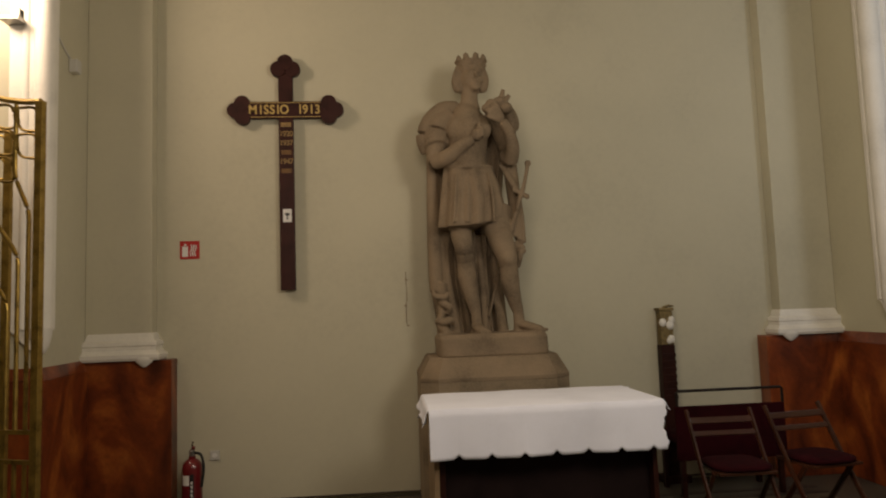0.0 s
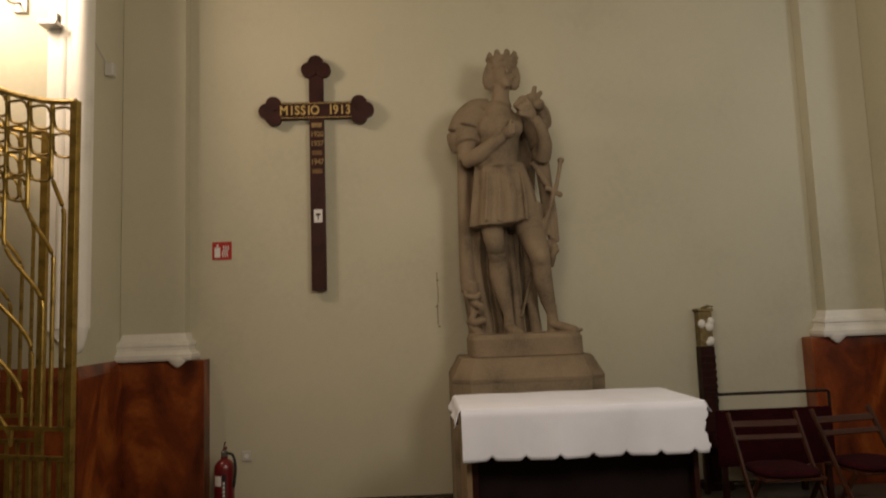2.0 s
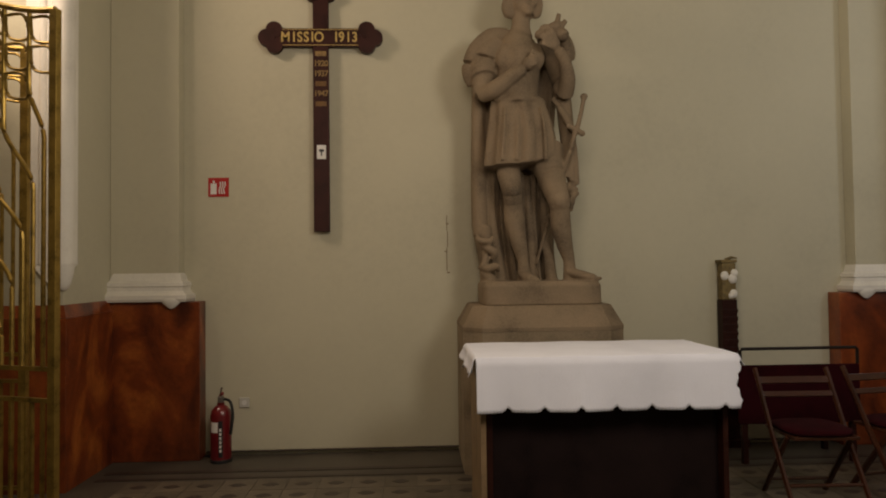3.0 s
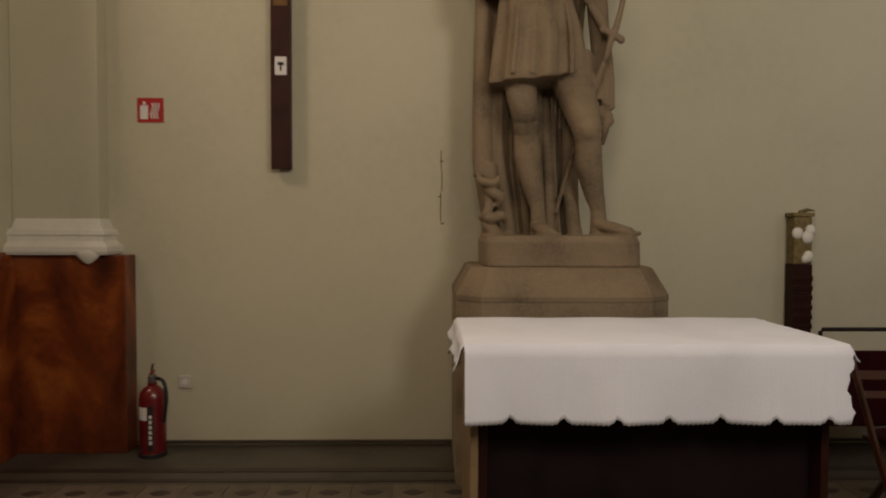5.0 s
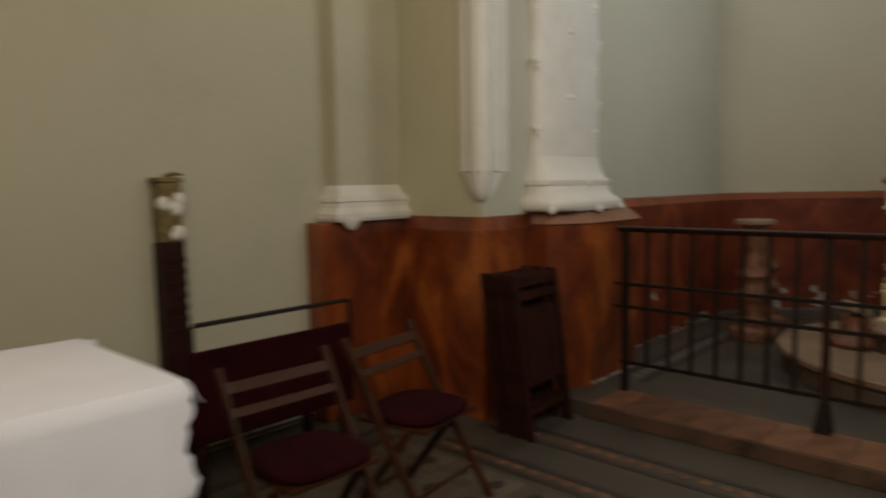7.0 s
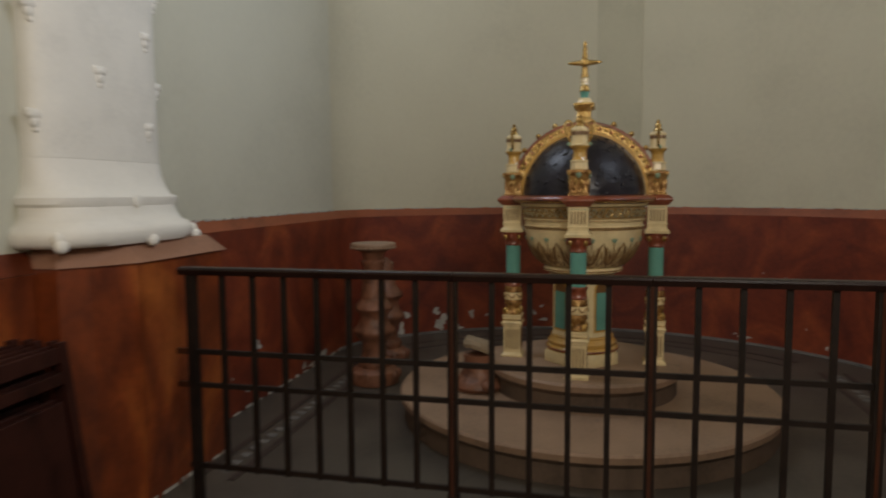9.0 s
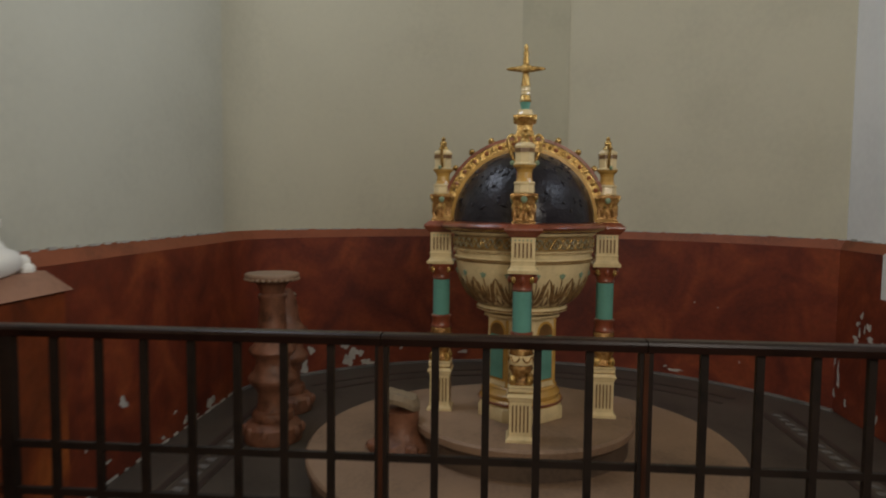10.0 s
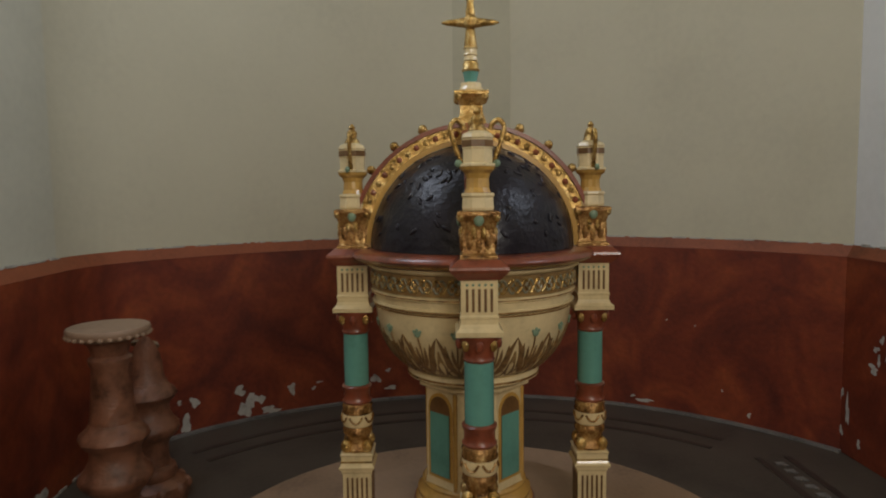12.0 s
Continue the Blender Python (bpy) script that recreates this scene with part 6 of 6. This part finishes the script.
def railing():
    t = thing("railing", "black iron railing with a dark lacquered handrail before the font chapel", "railing", (4.92, 0, 0))
    top, ys = 1.183, []
    ends = (4.61, 3.383, 2.615, 0.66)
    for a, b in zip(ends, ends[1:]):
        prof = [(-0.026, -0.034), (0.026, -0.034), (0.032, -0.012), (0.028, -0.004), (0.018, 0.0), (-0.018, 0.0), (-0.028, -0.004), (-0.032, -0.012)]
        bm = bmesh.new()
        r = [[bm.verts.new((x, y, top + z)) for x, z in prof] for y in (a - 0.002, b + 0.002)]
        bm.faces.new(r[0])
        bm.faces.new(r[1][::-1])
        for i in range(8):
            bm.faces.new((r[0][i], r[1][i], r[1][(i + 1) % 8], r[0][(i + 1) % 8]))
        part("handrail", bm, HANDRAIL, t, "dark lacquered handrail")
        for z in (0.805, 0.655, 0.285):
            part("cross_bar", boxed(-0.008, 0.008, b + 0.015, a - 0.015, z - 0.011, z + 0.011), IRON, t)
    for y in (4.56, 3.383, 2.615, 1.84, 1.06):
        bm = boxed(-0.019, 0.019, y - 0.019, y + 0.019, LIFT, top - 0.035)
        part("post", bm, IRON, t)
        if y < 4:
            bm = rect_loft(bmesh.new(), 0, y, [(0.045, 0.045, 0), (0.036, 0.036, 0.06), (0.022, 0.022, 0.17)], LIFT)
            part("post_foot", bm, IRON, t)
            part("post_strip", boxed(-0.022, -0.0195, y - 0.006, y + 0.008, 0.25, top - 0.035), BROWN_WOOD, t)
    ys = [4.41, 4.265, 4.12, 3.97, 3.826, 3.682, 3.538, 3.224, 3.074, 2.924, 2.774, 2.45, 2.295, 2.14, 1.99, 1.69, 1.53, 1.37, 1.21, 0.9, 0.77]
    for y in ys:
        part("baluster_bar", boxed(-0.009, 0.009, y - 0.011, y + 0.011, 0.27, top - 0.035), IRON, t)
    for z in (0.805, 0.655):
        part("wall_peg", boxed(-0.010, 0.010, 4.561, 4.64, z - 0.013, z + 0.013), BROWN_WOOD, t)
    return t


railing()
t = thing("paper_strip", "bent strip of white paper stuck over the top of the dado", "paper strip", (7.36, SOUTH + 0.052, 0))
part("hanging_end", boxed(0, 0.07, 0, 0.002, 0.985, 1.268), WHITE, t)
bm = bmesh.new()
quad = [((0.0, 0.0, 1.269), (0.07, 0.0, 1.269)), ((-0.11, -0.034, 1.336), (-0.04, -0.034, 1.336))]
v = [[bm.verts.new((x, y + d, z)) for x, y, z in quad[0] + quad[1][::-1]] for d in (0.0, 0.002)]
bm.faces.new(v[0])
bm.faces.new(v[1][::-1])
for q in range(4):
    bm.faces.new((v[0][q], v[1][q], v[1][(q + 1) % 4], v[0][(q + 1) % 4]))
part("folded_end", bm, WHITE, t)

# plaster showing through flaked paint: ragged shallow patches on the dado


def bare_patch(dado, place, u, z, w, h, rnd):
    """place(u, z, d) turns a spot along the wall, its height and its distance off the face into a point."""
    n = 17
    k1, k2, k3 = rnd.uniform(0, 6), rnd.uniform(0, 6), rnd.uniform(0, 6)
    bm = bmesh.new()
    ring = []
    for i in range(n):
        a = 2 * math.pi * i / n
        r = 0.72 + 0.22 * math.sin(2 * a + k1) + 0.16 * math.sin(3 * a + k2) + 0.12 * math.sin(5 * a + k3) + rnd.uniform(-0.10, 0.10)
        ring.append((u + w * r * math.cos(a), max(LIFT + 0.003, z + h * r * math.sin(a))))
    f = [[bm.verts.new(place(p, q, d)) for p, q in ring] for d in (-0.0005, 0.0016)]
    bm.faces.new(f[0][::-1])
    bm.faces.new(f[1])
    for i in range(n):
        bm.faces.new((f[0][i], f[0][(i + 1) % n], f[1][(i + 1) % n], f[1][i]))
    part("bare_patch", bm, BARE, dado)


rnd = random.Random(23)
south, north, curved = (bpy.data.objects[k] for k in ("dado_chapel_south", "dado_chapel_north", "dado_apse"))
on_south = lambda u, z, d: (u, SOUTH + 0.05 + d, z)
on_north = lambda u, z, d: (u, PIER_Y - 0.05 - d, z)
on_apse = lambda u, z, d: (CHX + (CHR - 0.05 - d) * math.cos(u / CHR), CHY + (CHR - 0.05 - d) * math.sin(u / CHR), z)
for x, z, w, h in ((7.70, 0.665, 0.05, 0.035), (7.66, 0.72, 0.018, 0.04), (7.53, 0.70, 0.06, 0.022), (7.684, 0.781, 0.03, 0.02), (7.55, 0.777, 0.03, 0.04), (7.60, 0.75, 0.014, 0.03), (7.39, 0.693, 0.03, 0.02), (7.15, 0.59, 0.03, 0.045), (7.97, 0.45, 0.022, 0.05), (7.91, 0.36, 0.022, 0.10), (7.96, 0.22, 0.02, 0.035), (7.80, 0.19, 0.02, 0.03), (7.43, 0.19, 0.03, 0.045), (7.47, 0.12, 0.05, 0.02), (8.09, 0.724, 0.012, 0.03), (7.984, 0.75, 0.02, 0.025), (7.64, 0.84, 0.02, 0.03)):
    bare_patch(south, on_south, x, z, w, h, rnd)
for x, z, w, h in ((6.387, 0.473, 0.05, 0.042), (7.494, 0.145, 0.07, 0.055), (6.97, 0.237, 0.022, 0.014), (7.11, 0.14, 0.03, 0.04), (7.25, 0.115, 0.05, 0.02), (6.81, 0.128, 0.03, 0.014), (6.234, 0.204, 0.03, 0.014), (6.05, 0.33, 0.012, 0.01)):
    bare_patch(north, on_north, x, z, w, h, rnd)
for a, z, w, h in ((0.75, 0.15, 0.05, 0.075), (0.726, 0.29, 0.05, 0.04), (0.765, 0.31, 0.025, 0.02), (0.59, 0.18, 0.085, 0.10), (0.555, 0.22, 0.05, 0.05), (0.527, 0.125, 0.09, 0.035), (0.607, 0.304, 0.06, 0.045), (0.466, 0.255, 0.045, 0.045), (0.404, 0.235, 0.02, 0.018), (0.388, 0.277, 0.028, 0.012),
                   (0.226, 0.256, 0.045, 0.05), (0.189, 0.315, 0.028, 0.018), (0.182, 0.175, 0.08, 0.016), (-0.547, 0.14, 0.09, 0.016), (-0.515, 0.165, 0.02, 0.012), (-0.815, 0.165, 0.02, 0.018), (-0.603, 0.753, 0.008, 0.010), (-0.676, 0.728, 0.008, 0.008), (-0.748, 0.298, 0.010, 0.012), (0.91, 0.17, 0.05, 0.07)):
    bare_patch(curved, on_apse, a * CHR, z, w, h, rnd)

# ---- floors: borders and tiles ----


def strip(name, x0, x1, y0, y1, z, mat, label):
    structure(name, boxed(x0, x1, y0, y1, z - 0.003, z + 0.004), mat, label, "floor border")


for y0, y1 in ((5.44, 5.50), (5.29, 5.335)):
    strip("floor_border", -2.4, 3.54, y0, y1, 0, FLOOR_DARK, "dark tiled border line")
for x0, x1 in ((3.56, 3.60), (3.68, 3.72), (3.98, 4.02), (4.14, 4.18)):
    strip("floor_border", x0, x1, 0.6, 5.05, 0, FLOOR_DARK, "dark tiled border line")
strip("baseboard", -1.80, 3.38, 5.895, NORTH - 0.001, 0.03, FLOOR_DARK, "low dark skirting strip")
for y in (CHY - 1.92, CHY - 1.74, CHY + 1.72, CHY + 1.90):
    strip("floor_border", 5.2, 7.9, y - 0.02, y + 0.02, LIFT - 0.004, FLOOR_DARK, "dark tiled border line")
for r in (2.30, 2.12):
    smooth(structure("floor_border", sector(bmesh.new(), r, r + 0.04, LIFT - 0.007, LIFT, -0.8, 0.8), FLOOR_DARK, "dark tiled border line", "floor border"))


smooth(structure("baseboard_apse", rounded(CHR - 0.085, CHR - 0.052, LIFT - 0.004, LIFT + 0.012), GREY_DUST, "dusty grey stone edge at the apse wall", "skirting"))


def shared(name, bm, mat):
    me = bpy.data.meshes.new(name)
    bm.to_mesh(me)
    bm.free()
    me.materials.append(mat)
    return me


FLOOR_OB = bpy.data.objects["floor"]
CH_FLOOR = bpy.data.objects["floor_chapel"]
S = 0.226
tile = shared("tile", boxed(-S / 2 + 0.002, S / 2 - 0.002, -S / 2 + 0.002, S / 2 - 0.002, -0.002, 0.004), FLOOR_TILE)
dot = shared("inset", prism(bmesh.new(), [(-0.06, 0), (-0.02, -0.035), (0.02, -0.035), (0.06, 0), (0.02, 0.035), (-0.02, 0.035)], 0.001, 0.0055), FLOOR_DARK)
for i in range(25):
    for j in range(11):
        x, y = 3.40 - S * i, 5.13 - S * j
        for nm, me in (("tile", tile), ("inset", dot)):
            if nm == "inset" and (j > 2 and i > 12):
                continue
            ob = new(nm, me)
            ob.parent, ob.location = FLOOR_OB, (x, y, 0)
grey_inset = shared("inset", prism(bmesh.new(), [(-0.028, -0.028), (0.028, -0.028), (0.028, 0.012), (0.0, 0.012), (0.0, 0.028), (-0.028, 0.028)], 0.0005, 0.004), GREY_DUST)
lozenge = shared("inset", prism(bmesh.new(), [(-0.03, 0), (0, -0.045), (0.03, 0), (0, 0.045)], 0.0005, 0.004), FLOOR_RED)
for x in (3.64, 4.08):
    for j in range(44):
        ob = new("inset", lozenge)
        ob.parent, ob.location = FLOOR_OB, (x, 5.0 - 0.1 * j, 0)
for y in (CHY - 1.83, CHY + 1.81):
    for j in range(26):
        ob = new("inset", grey_inset)
        ob.parent, ob.location, ob.rotation_euler = CH_FLOOR, (5.3 + 0.1 * j, y, LIFT - 0.004), (0, 0, math.pi / 2)
slab = shared("step_tile", boxed(0.003, 0.387, 0.003, 0.197, -0.004, 0.005, 0.002), FLOOR_RED)
for j in range(20):
    ob = new("step_tile", slab)
    ob.parent, ob.location = CH_FLOOR, (4.554, 4.40 - 0.2 * j, LIFT - 0.004)
